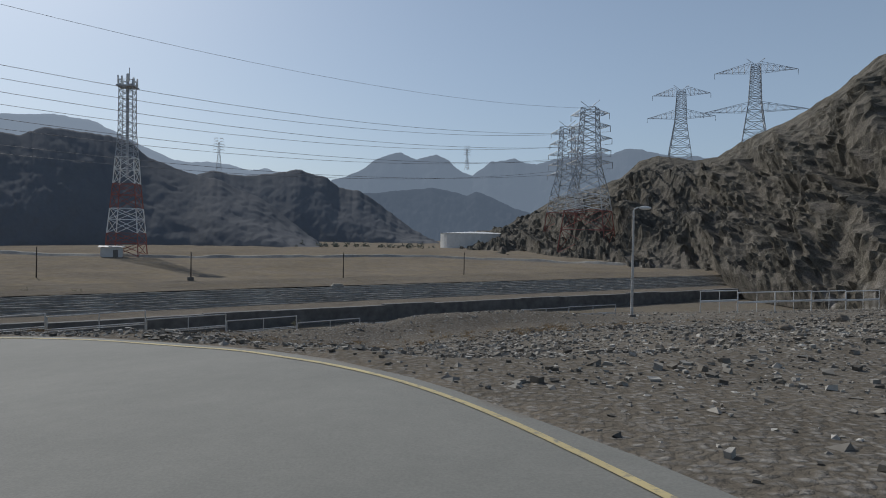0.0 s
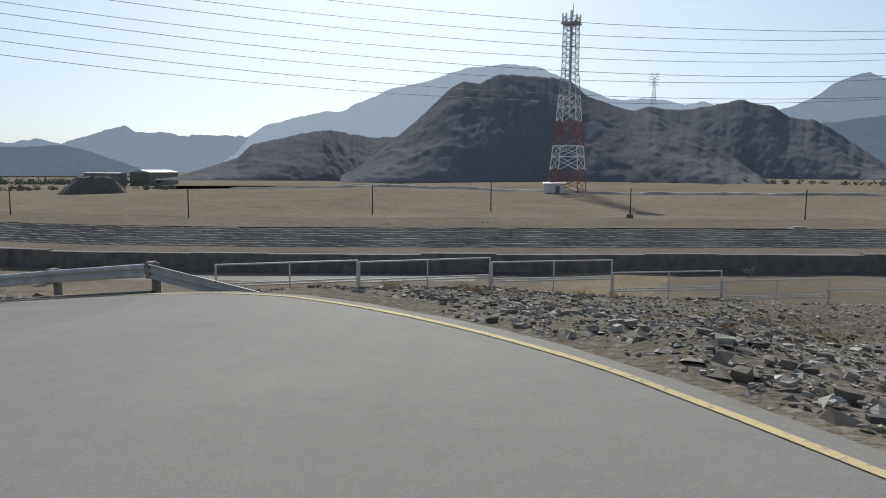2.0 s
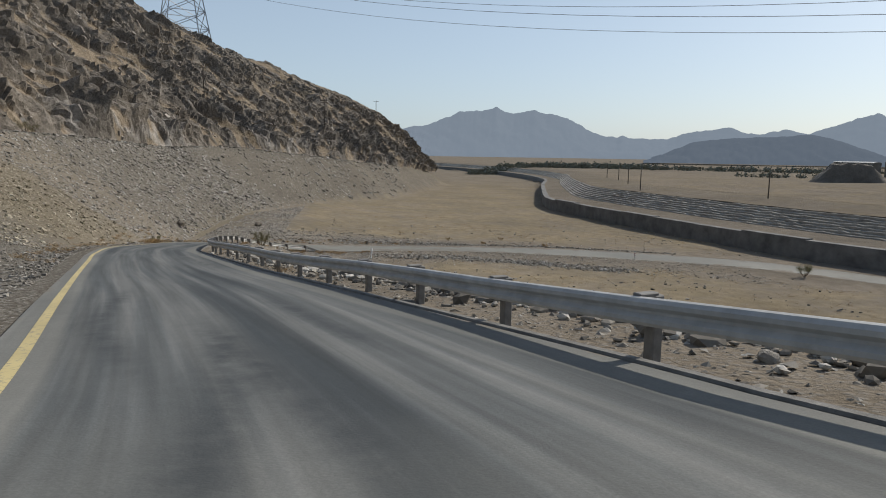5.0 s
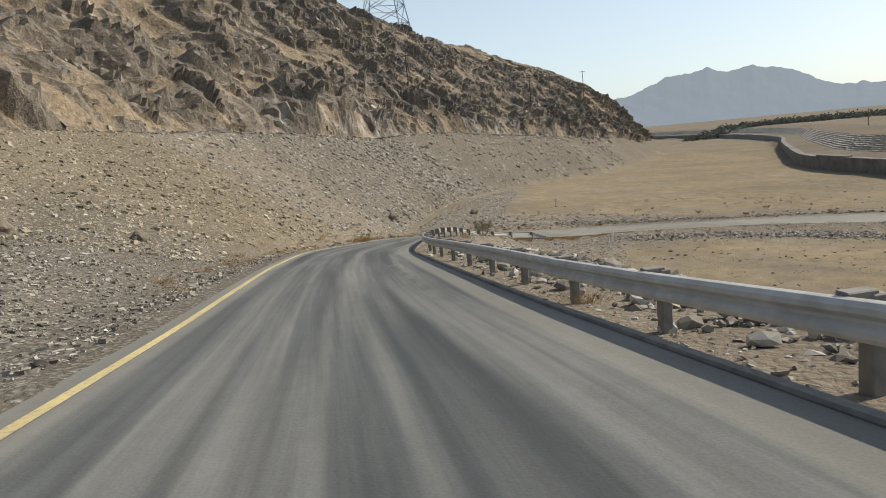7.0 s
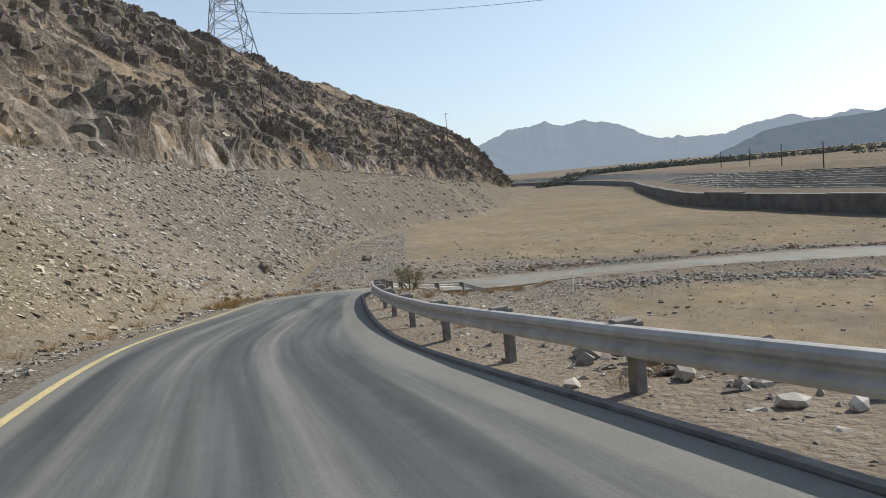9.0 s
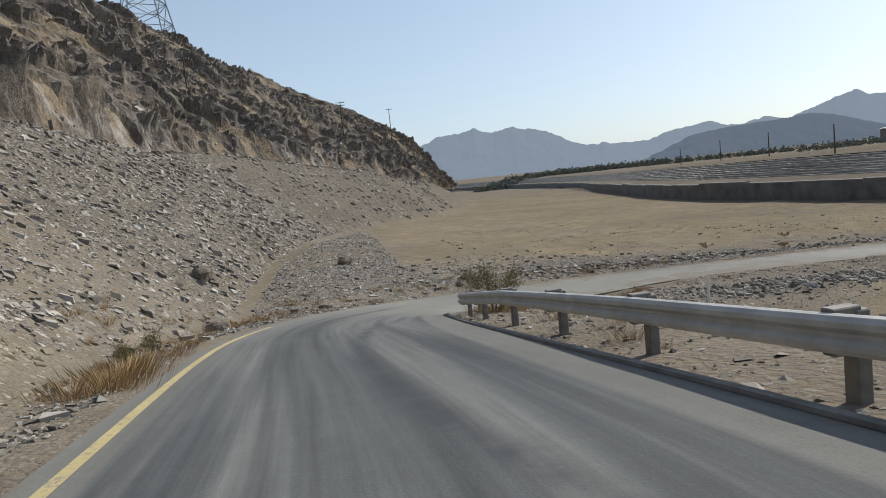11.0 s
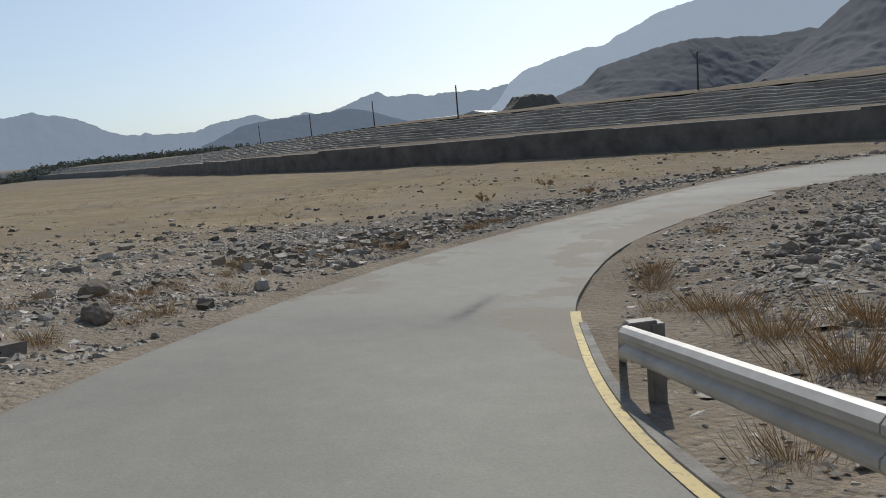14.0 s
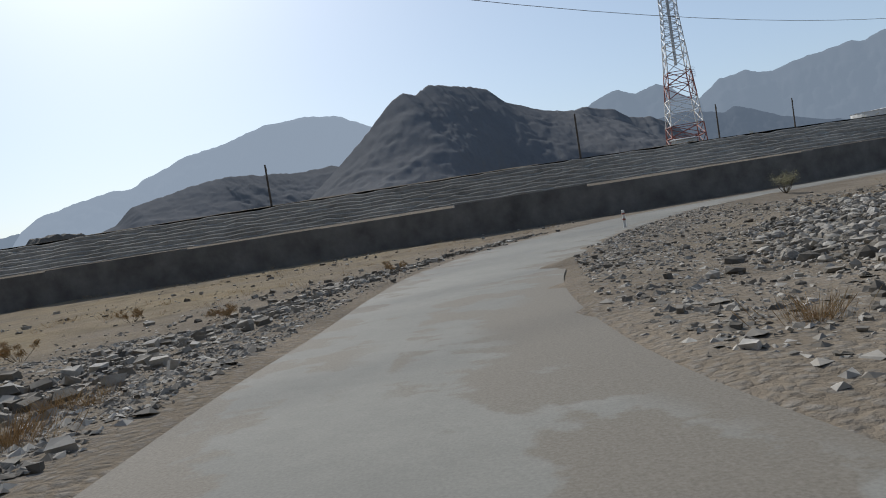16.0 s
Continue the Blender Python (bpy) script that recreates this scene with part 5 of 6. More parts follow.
# ---- far buildings on the plain ----
def far_tank(b, d, w, h):
    x, y = -d * math.sin(radians(b)), d * math.cos(radians(b))
    e = thing("storage_tank", x, y, float(ground_z(x, y)[0]) - 0.3, "wide off-white cylindrical storage tank", "tank")
    bm = bmesh.new()
    bmesh.ops.create_cone(bm, cap_ends=True, segments=40, radius1=w / 2, radius2=w / 2, depth=h, matrix=Matrix.Translation((0, 0, h / 2)))
    part("shell", bm, M_TANK, e)
    bm = bmesh.new()
    bmesh.ops.create_cone(bm, cap_ends=True, segments=40, radius1=w / 2 + 0.3, radius2=w * 0.1, depth=h * 0.12, matrix=Matrix.Translation((0, 0, h * 1.06)))
    part("roof", bm, M_TANK, e)
    bm = bmesh.new()
    for k in range(12):
        bar(bm, (-w / 2 - 0.3, 0.5, k * h / 12), (-w / 2 - 0.3, -0.5, k * h / 12), 0.1, 4)
    part("ladder", bm, M_POST, e)


far_tank(-10.1, 420.0, 42.5, 9.0)


def shed(x, y, sx, sy, h, rz, label, wall_mat):
    z = float(ground_z(x, y)[0])
    e = thing("shed", x, y, z, label, "shed")
    e.rotation_euler = (0, 0, rz)
    bm = bmesh.new()
    box(bm, 0, 0, h / 2 - 0.2, sx, sy, h + 0.4, 0, 0.05)
    part("wall", bm, wall_mat, e)
    bm = bmesh.new()
    v = [bm.verts.new(c) for c in ((-sx / 2 - 0.6, -sy / 2 - 0.6, h), (sx / 2 + 0.6, -sy / 2 - 0.6, h), (sx / 2 + 0.6, sy / 2 + 0.6, h), (-sx / 2 - 0.6, sy / 2 + 0.6, h), (-sx / 2 - 0.6, 0, h + sy * 0.14), (sx / 2 + 0.6, 0, h + sy * 0.14))]
    for f in ((0, 1, 5, 4), (2, 3, 4, 5), (0, 4, 3), (1, 2, 5), (0, 3, 2, 1)):
        bm.faces.new([v[i] for i in f])
    part("roof", bm, M_ROOF, e, "pale sheet metal roof")
    bm = bmesh.new()
    box(bm, sx * 0.2, -sy / 2 - 0.03, 1.1, 1.4, 0.1, 2.2)
    part("door", bm, M_POST, e)


# both long sheds carry their under-roof shade as wall colour
shed(-439.0, 387.0, 58, 14, 9.6, radians(118), "pale roofed farm shed on the far plain", M_SHADE_WALL)
shed(-450.0, 352.0, 52, 5, 9.3, radians(169), "long low pale sheet metal farm shed", M_SHADE_WALL)
shed(-72.5, 224.0, 6, 3.2, 3.0, 0.2, "small white equipment hut at a tower's foot", M_TANK)
shed(150.0, 300.0, 6, 4, 2.6, 0.2, "small white hut at the foot of the rock hill", M_TANK)


# ---- loose stones, joined ----
def stone_shapes(n, seed):
    rng = np.random.default_rng(seed)
    bm = bmesh.new()
    bmesh.ops.create_icosphere(bm, subdivisions=1, radius=1)
    bm.verts.ensure_lookup_table()
    v = np.array([x.co[:] for x in bm.verts])
    f = np.array([[w.index for w in t.verts] for t in bm.faces])
    bm.free()
    return [v * (1 + rng.uniform(-0.34, 0.34, (len(v), 1))) * np.array([1.0, rng.uniform(0.6, 0.95), rng.uniform(0.4, 0.75)]) for _ in range(n)], f


def slab_shapes(n, seed):
    """Angular flat stones: boxes with every corner pulled about."""
    rng = np.random.default_rng(seed)
    v = np.array([(x, y, z) for x in (-1, 1) for y in (-1, 1) for z in (-1, 1)], float)
    q = [(0, 1, 3, 2), (4, 6, 7, 5), (0, 4, 5, 1), (2, 3, 7, 6), (0, 2, 6, 4), (1, 5, 7, 3)]
    f = np.array([t for a, b, c, d in q for t in ((a, b, c), (a, c, d))])
    return [v * rng.uniform(0.45, 1.0, (8, 3)) * np.array([1.0, rng.uniform(0.5, 0.9), rng.uniform(0.34, 0.66)]) for _ in range(n)], f


def chip_shapes(n, seed):
    """Small half-buried chips: a jagged peak over four jagged corners."""
    rng = np.random.default_rng(seed)
    v = np.array([(-1, -1, -0.5), (1, -1, -0.5), (1, 1, -0.5), (-1, 1, -0.5), (0, 0, 0.5)], float)
    f = np.array([(0, 1, 4), (1, 2, 4), (2, 3, 4), (3, 0, 4)])
    return [(v + rng.uniform(-0.6, 0.6, (5, 3)) * (1, 1, 0.4)) * np.array([1.0, rng.uniform(0.55, 0.95), rng.uniform(0.45, 0.8)]) for _ in range(n)], f


ROUND, SLAB, CHIP = stone_shapes(14, 5), slab_shapes(24, 6), chip_shapes(40, 7)


def stones(name, xy, size, label, seed, sink=0.25, kit=SLAB, mat=None):
    SHAPES, SFACE = kit
    rng = np.random.default_rng(seed)
    z = ground_z(xy[:, 0], xy[:, 1])
    pick = rng.integers(len(SHAPES), size=len(xy))
    a, b = rng.uniform(0, 6.28, len(xy)), rng.uniform(-0.45, 0.45, len(xy))
    c, sn, cb, sb, o = np.cos(a), np.sin(a), np.cos(b), np.sin(b), np.zeros(len(xy))
    R = np.stack([np.stack([c, -sn * cb, sn * sb], -1), np.stack([sn, c * cb, -c * sb], -1), np.stack([o, sb, cb], -1)], 1)
    V = np.einsum("nij,nvj->nvi", R, np.array(SHAPES)[pick]) * size[:, None, None]
    gx = (ground_z(xy[:, 0] + 0.6, xy[:, 1]) - ground_z(xy[:, 0] - 0.6, xy[:, 1])) / 1.2
    gy = (ground_z(xy[:, 0], xy[:, 1] + 0.6) - ground_z(xy[:, 0], xy[:, 1] - 0.6)) / 1.2
    V[..., 2] += V[..., 0] * 0.6 * np.clip(gx, -0.8, 0.8)[:, None] + V[..., 1] * 0.6 * np.clip(gy, -0.8, 0.8)[:, None]
    V += np.stack([xy[:, 0], xy[:, 1], z + size * sink], 1)[:, None, :]
    m = V.shape[1]
    F = SFACE[None] + (np.arange(len(xy)) * m)[:, None, None]
    me = mesh_from(name, V.reshape(-1, 3).tolist(), F.reshape(-1, 3).tolist(), mat or M_STONE)
    return tagged(new(name, me), label, "stones", kind="stuff")


def scatter(n, x0, x1, y0, y1, keep, seed):
    rng = np.random.default_rng(seed)
    x, y = rng.uniform(x0, x1, n), rng.uniform(y0, y1, n)
    m = keep(x, y, rng)
    return np.stack([x[m], y[m]], 1)


def sizes(n, lo, hi, seed, power=2.6):
    return lo + (hi - lo) * np.random.default_rng(seed).power(0.45, n) ** power


def on_talus(x, y, rng):
    z, red, dry, st, away, lat, talw, back, i = ground_parts(x, y)
    clump = vnoise(x / 5, y / 5, 77)
    return (talw > 0.25) & (away > 1.2) & (rng.uniform(0, 1, len(x)) < np.where(x < -92, np.where(x < -230, 0.6, 0.95), 0.75 + 0.4 * clump ** 2))


def near_part(p):
    """The tan-coloured part of the slope above the ramp."""
    return (p[:, 0] + 14 * fbm(p[:, 0] / 18, p[:, 1] / 18, 3, 611)) > -92


p = np.vstack([scatter(20000, -92, -28, -22, 12, on_talus, 1), scatter(17000, -160, -92, -24, 14, on_talus, 4), scatter(11000, -330, -160, -24, 36, on_talus, 6)])
tan = near_part(p)
size = sizes(len(p), 0.05, 0.30, 2, 3.0) * np.interp(p[:, 0], [-330, -200, -120, -100, -85, -30], [2.4, 1.7, 1.1, 0.85, 0.7, 0.5])
stones("talus_stones", p[tan], size[tan], "tan broken stones on the hill's talus slope", 3, mat=M_TAN)
stones("scree_stones", p[~tan], size[~tan], "grey broken stones on the farther talus slope", 31)
p = np.vstack([scatter(120000, -92, -28, -22, 12, on_talus, 8), scatter(70000, -165, -92, -24, 14, on_talus, 9), scatter(22000, -270, -165, -20, 16, on_talus, 7)])
tan = near_part(p)
size = sizes(len(p), 0.035, 0.15, 5, 2.4) * np.interp(p[:, 0], [-270, -160, -92, -85], [2.6, 1.7, 1.2, 0.85])
stones("talus_chips", p[tan], size[tan], "small tan stone chips covering the talus slope", 10, 0.1, CHIP, M_TAN)
stones("scree_chips", p[~tan], size[~tan], "small grey stone chips on the farther talus slope", 32, 0.1, CHIP)


def build_crag(n, l, p):
    g = n.new("ShaderNodeNewGeometry")
    c = ramp(n, l, g.outputs["Random Per Island"], [(0.0, (0.15, 0.135, 0.118)), (0.5, (0.27, 0.242, 0.207)), (1.0, (0.42, 0.387, 0.34))])
    c = mix(n, l, 0.5, c, ramp(n, l, noise_tex(n, l, 2.0, 7, 0.7), [(0.3, (0.28, 0.27, 0.26)), (0.7, (0.72, 0.71, 0.69))]), "OVERLAY")
    l.new(c, p.inputs["Base Color"])
    p.inputs["Roughness"].default_value = 0.95
    p.inputs["Specular IOR Level"].default_value = 0.15


M_CRAG = material("broken brown crag rock", build_crag)


def crag_blocks(n, seed):
    """Angular blocks breaking out of the near face of the hill."""
    me = bpy.data.objects["rocky_hill"].data
    co = np.empty(len(me.vertices) * 3)
    me.vertices.foreach_get("co", co)
    co = co.reshape(-1, 3)
    nor = np.empty(len(me.vertices) * 3)
    me.vertices.foreach_get("normal", nor)
    nor = nor.reshape(-1, 3)
    ok = (co[:, 0] > -300) & (co[:, 0] < -55) & (co[:, 1] > -80) & (fbm(co[:, 0] / 9, co[:, 2] / 7, 3, seed) > -0.25)
    rng = np.random.default_rng(seed)
    pick = rng.choice(np.nonzero(ok)[0], n, replace=False)
    size = sizes(n, 0.14, 0.68, seed + 1, 2.8) * np.interp(co[pick, 0], [-300, -150, -60], [1.5, 1.0, 0.85])
    shp, face = SLAB
    s = np.array(shp)[rng.integers(len(shp), size=n)] * np.array([1, 1, 1.5])
    A = rng.normal(0, 0.45, (n, 3)) + np.array([0.5, -0.6, 0.6])
    A /= np.linalg.norm(A, axis=1)[:, None]
    B = np.cross(A, rng.normal(0, 1, (n, 3)))
    B /= np.linalg.norm(B, axis=1)[:, None]
    R = np.stack([A, B, np.cross(A, B)], 2)
    V = np.einsum("nij,nvj->nvi", R, s) * size[:, None, None] + (co[pick] + nor[pick] * 0.02)[:, None, :]
    F = face[None] + (np.arange(n) * s.shape[1])[:, None, None]
    ob = new("crag_blocks", mesh_from("crag_blocks", V.reshape(-1, 3).tolist(), F.reshape(-1, 3).tolist(), M_CRAG))
    return tagged(ob, "angular brown rock blocks breaking out of the hill face", "rocks", kind="stuff")


crag_blocks(3500, 611)


def on_verge(x, y, rng):
    z, red, dry, st, away, lat, talw, back, i = ground_parts(x, y)
    return (away > 0.35) & (away < 9) & ~back & (talw < 0.4) & (rng.uniform(0, 1, len(x)) < np.exp(-away / 7) + 0.05) & (i < 215) & (i > 3)


p = np.vstack([scatter(92000, -112, -21, -10, 22, on_verge, 11), scatter(45000, -130, -85, 14, 66, on_verge, 12)])
stones("verge_stones", p, sizes(len(p), 0.025, 0.10, 12, 2.8), "small grey stones along the road verge", 13, 0.1, CHIP)


def on_left(x, y, rng):
    z, red, dry, st, away, lat, talw, back, i = ground_parts(x, y)
    return (away > 0.45) & (away < 13) & (lat < -road_half[i]) & (i < 140) & (i > 2) & (talw < 0.5) & (rng.uniform(0, 1, len(x)) < 0.35 + 0.9 * vnoise(x / 3, y / 3, 97))


p = scatter(76000, -100, -21, -12, 14, on_left, 45)
stones("bank_stones", p, sizes(len(p), 0.03, 0.115, 46, 2.4), "grey broken stones on the bank beside the ramp", 47, 0.15)


def earth_mound(x, y, half, h, turn):
    """A flat-topped heap with one long and one steep end."""
    k, m = 40, 26
    u, v = np.meshgrid(np.linspace(-1, 1, k), np.linspace(-1, 1, m), indexing="ij")
    px, py = u * half * 1.35, v * half * 0.8
    rise = np.clip((u + 1) / 0.55, 0, 1) * np.clip((1 - u) / 0.5, 0, 1) * np.clip((1 - np.abs(v)) / 0.55, 0, 1)
    c, sn = math.cos(turn), math.sin(turn)
    gx, gy = x + px * c - py * sn, y + px * sn + py * c
    z = ground_z(gx.ravel(), gy.ravel()).reshape(k, m) - 0.25 + (h + 0.25) * rise + 1.1 * rise * fbm(gx / 2.6, gy / 2.6, 4, 717)
    idx = np.arange(k * m).reshape(k, m)
    f = np.stack([idx[:-1, :-1], idx[1:, :-1], idx[1:, 1:], idx[:-1, 1:]], -1).reshape(-1, 4)
    me = mesh_from("earth_mound", np.stack([gx.ravel(), gy.ravel(), z.ravel()], 1).tolist(), f.tolist(), M_HEAP)
    return tagged(new("earth_mound", me), "dark flat-topped heap of earth on the plain", "mound")


earth_mound(-245.0, 189.5, 9.0, 6.2, radians(67))


def on_bend(x, y, rng):
    z, red, dry, st, away, lat, talw, back, i = ground_parts(x, y)
    clump = vnoise(x / 3, y / 3, 91)
    return (away > 0.5) & (lat < 0) & ~back & (talw < 0.5) & (rng.uniform(0, 1, len(x)) < np.clip(1.15 - away / 14, 0, 1) * (0.25 + 0.9 * clump))


p = scatter(9000, -140, -76, -12, 22, on_bend, 15)
stones("bend_stones", p, sizes(len(p), 0.05, 0.24, 16, 3.4), "broken grey-tan stones spread beside the bend", 17)
p = np.vstack([scatter(200000, -140, -76, -12, 22, on_bend, 18), scatter(150000, -126, -92, -6, 34, on_bend, 21)])
stones("bend_chips", p, sizes(len(p), 0.03, 0.12, 19, 2.6), "small grey-tan stone chips beside the bend", 20, 0.1, CHIP)


def on_toe(x, y, rng):
    z, red, dry, st, away, lat, talw, back, i = ground_parts(x, y)
    return (dry < 0.45) & ~back & (away > 6) & (talw < 0.4) & (rng.uniform(0, 1, len(x)) < (0.3 + 0.9 * vnoise(x / 4, y / 4, 95)) * np.clip((-104 - x) / 22, 0, 1) * np.clip((18 - y) / 8, 0, 1))


p = scatter(110000, -185, -104, -14, 18, on_toe, 81)
stones("toe_chips", p, sizes(len(p), 0.05, 0.22, 82, 2.6), "broken stones strewn at the foot of the talus", 83, 0.1, CHIP)


def on_terrace(x, y, rng):
    z, red, dry, st, away, lat, talw, back, i = ground_parts(x, y)
    xr = np.interp(y, [q[1] for q in PAD_R[:8]], [q[0] for q in PAD_R[:8]])
    de = (x + 17) * -0.63 + (y - 24.8) * 0.777
    edge = (x - xr > 0.5) | (y > np.interp(x, [-20, -12, -5, -1], [20.9, 20.6, 17.6, 13.2]))
    clump = vnoise(x / 4, y / 4, 31)
    return edge & (away > 0.8) & (de < 5) & (rng.uniform(0, 1, len(x)) < 0.42 + 0.8 * clump ** 2 + np.where(de > -1.0, 0.8, 0))


p = np.vstack([scatter(9000, -24, 46, 3, 56, on_terrace, 21), scatter(18000, -20, 26, 8, 30, on_terrace, 28)])
stones("terrace_stones", p, sizes(len(p), 0.03, 0.11, 22, 2.2), "loose grey stones on the gravel terrace", 23)
p = np.vstack([scatter(44000, -24, 46, 5, 56, on_terrace, 24), scatter(34000, -22, 14, 12, 38, on_terrace, 25)])
stones("terrace_chips", p, sizes(len(p), 0.025, 0.11, 26, 2.4), "dense pale stone chips on the gravel terrace", 27, 0.1, CHIP)


def on_inside(x, y, rng):
    z, red, dry, st, away, lat, talw, back, i = ground_parts(x, y)
    clump = vnoise(x / 2.5, y / 2.5, 93)
    return (away > -0.1) & (lat > -0.2) & ~back & (i > 172) & (rng.uniform(0, 1, len(x)) < np.clip(1.1 - away / 12, 0, 1) * (0.2 + 1.0 * clump))


p = scatter(70000, -114, -88, 15, 66, on_inside, 71)
stones("inner_chips", p, sizes(len(p), 0.03, 0.13, 72, 2.8), "brown-grey stone chips inside the hairpin", 73, 0.1, CHIP)
p = scatter(6000, -114, -88, 15, 66, on_inside, 74)
stones("inner_stones", p, sizes(len(p), 0.05, 0.15, 75, 3.0), "broken stones inside the hairpin", 76)


def line_scatter(pts, n, spread, seed):
    rng = np.random.default_rng(seed)
    l = spline([(*q, 0) for q in pts], 0.3)
    k = rng.integers(0, len(l), n)
    return l[k, :2] + rng.normal(0, spread, (n, 2))


p = line_scatter([(-107.3, 20.0), (-108.6, 26.0), (-108.2, 31.0), (-107.0, 37.0), (-104.5, 43.0), (-100.0, 50.0)], 4200, 1.15, 31)
stones("boulder_berm", p, sizes(len(p), 0.05, 0.22, 32), "heaped pale boulders beside the lower road", 33, 0.25, ROUND)
p = line_scatter([(-119.5, 14.0), (-121.5, 20.0), (-122.6, 26.0), (-122.6, 33.0), (-122.2, 41.0), (-120.0, 51.0), (-116.0, 62.0)], 3200, 0.85, 34)
stones("rubble_edge", p, sizes(len(p), 0.05, 0.22, 35), "flat grey rubble along the lower road", 36)
p = line_scatter([(-24.0, 22.5), (-32.0, 19.8), (-40.0, 17.0), (-48.0, 14.2), (-55.0, 12.3), (-62.0, 10.0)], 3600, 0.8, 37)
stones("riprap", p, sizes(len(p), 0.07, 0.27, 38), "pale rounded riprap stones behind the guard rail", 39, 0.25, ROUND)
p = np.stack([np.random.default_rng(61).uniform(-109, -93, 9000), np.random.default_rng(62).uniform(8, 19, 9000)], 1)
p = p[(lambda g: (g[4] > 2.2) & (g[5] > 0))(ground_parts(p[:, 0], p[:, 1]))]
stones("gravel_bank", p, sizes(len(p), 0.04, 0.16, 63, 2.6), "grey crushed gravel on the bank inside the hairpin", 64, 0.1, CHIP)
p = scatter(9000, -150, -60, 12, 80, lambda x, y, rng: (lambda g: (g[4] > 4) & ~g[7] & (rng.uniform(0, 1, len(x)) < 0.12 + vnoise(x / 6, y / 6, 55) ** 3))(ground_parts(x, y)), 41)
stones("wadi_stones", p, sizes(len(p), 0.05, 0.22, 42), "scattered pebbles on the dry valley floor", 43)


def boulder(x, y, s, seed):
    rng = np.random.default_rng(seed)
    bm = bmesh.new()
    bmesh.ops.create_icosphere(bm, subdivisions=3, radius=s)
    sq = rng.uniform(0.6, 0.95, 2)
    for v in bm.verts:
        q = v.co / s
        k = 1 + 0.30 * noise.noise(q * 1.3 + Vector((seed, 0, 0))) + 0.12 * noise.noise(q * 3.7 + Vector((0, seed, 0)))
        v.co = Vector((q.x * k, q.y * k * sq[0], q.z * k * sq[1] * 0.8)) * s
    me = bpy.data.meshes.new("boulder")
    bm.to_mesh(me)
    bm.free()
    me.materials.append(M_BOULDER)
    ob = new("boulder", me)
    ob.location = (x, y, float(ground_z(x, y)[0]) + s * 0.3)
    return tagged(ob, "weathered brown boulder lying on gravel", "boulder", "loose boulders")


for k, (x, y, s) in enumerate(((-109.0, -5.2, 0.62), (-127.4, 1.9, 0.8), (-115.7, 8.4, 0.35), (-117.5, 9.0, 0.3), (-100.5, -3.4, 0.4), (-99.3, -2.9, 0.33), (-60.0, -4.5, 0.4), (-55.0, -6.5, 0.45), (7.5, 14.0, 0.16), (12.0, 18.0, 0.2), (9.5, 24.0, 0.18), (16.0, 21.0, 0.22))):
    boulder(x, y, s, k + 1)


# ---- plants ----
def blades(name, spots, label, seed, mat, h0, h1, count, kind="stuff"):
    rng = np.random.default_rng(seed)
    V, F = [], []
    for x, y, s in spots:
        z = float(ground_z(x, y)[0])
        for _ in range(int(count * s)):
            a, r = rng.uniform(0, 6.28), abs(rng.normal(0, 0.28 * s))
            bx, by = x + r * math.cos(a), y + r * math.sin(a)
            h, lean, tw = rng.uniform(h0, h1) * s, rng.uniform(0.05, 0.75), rng.uniform(0, 6.28)
            w = 0.0016 * (0.6 + s)
            dx, dy = math.cos(tw) * w, math.sin(tw) * w
            tx, ty = bx + lean * h * math.cos(a), by + lean * h * math.sin(a)
            k = len(V)
            V += [(bx - dx, by - dy, z - 0.03), (bx + dx, by + dy, z - 0.03), (tx + dx * 0.5, ty + dy * 0.5, z + h * 0.7), (tx + lean * h * 0.3 * math.cos(a), ty + lean * h * 0.3 * math.sin(a), z + h)]
            F += [(k, k + 1, k + 2), (k, k + 2, k + 3)]
    return tagged(new(name, mesh_from(name, V, F, mat)), label, "grass", kind=kind)


rng = np.random.default_rng(99)
spots = []
for j in range(0, 90):
    i = int(rng.integers(30, 190))
    side = -1 if rng.random() < 0.62 else 1
    off = road_half[i] + rng.uniform(0.9, 3.0)
    spots.append((road_mid[i, 0] + side * road_side[i, 0] * off, road_mid[i, 1] + side * road_side[i, 1] * off, rng.uniform(0.35, 0.95)))
for j in range(220):
    u = rng.uniform(0, 1)
    spots.append((-16 + 34 * u + rng.normal(0, 1.2), 22.5 + 10 * u + rng.normal(0, 2.4), rng.uniform(0.2, 0.6)))
spots = [s for s in spots if not (s[0] < 2 and s[1] < 21 and s[0] > -22)]
for x, y, s in ((-100.2, 7.2, 1.2), (-101.5, 7.6, 1.2), (-102.8, 8.6, 1.2), (-104.0, 9.8, 1.3), (-105.6, 12.0, 1.3), (-106.8, 13.2, 1.2), (-108.0, 14.6, 1.1), (-106.0, 14.2, 1.2), (-99.0, 6.2, 1.0), (-97.5, 6.3, 1.0), (-88.0, -2.9, 1.2), (-87.2, -2.7, 1.3), (-86.4, -2.6, 1.3), (-85.7, -2.5, 1.2), (-85.2, -2.9, 1.0), (-90.2, -2.6, 1.0), (-92.5, -2.6, 0.8), (-106.0, -1.5, 0.9), (-108.6, -1.2, 1.0), (-100.5, -2.6, 1.1), (-102.5, -1.9, 1.0), (-110.2, 16.5, 0.75), (-110.5, 17.0, 0.95), (-110.8, 17.6, 0.9), (-111.0, 18.1, 0.7)):
    spots.append((x, y, s))
for j in range(95):
    i = int(rng.integers(126, 186))
    off = road_half[i] + rng.choice([1.6, 2.6, 3.4]) + rng.normal(0, 0.35)
    spots.append((road_mid[i, 0] - road_side[i, 0] * off, road_mid[i, 1] - road_side[i, 1] * off, rng.uniform(0.35, 0.8)))
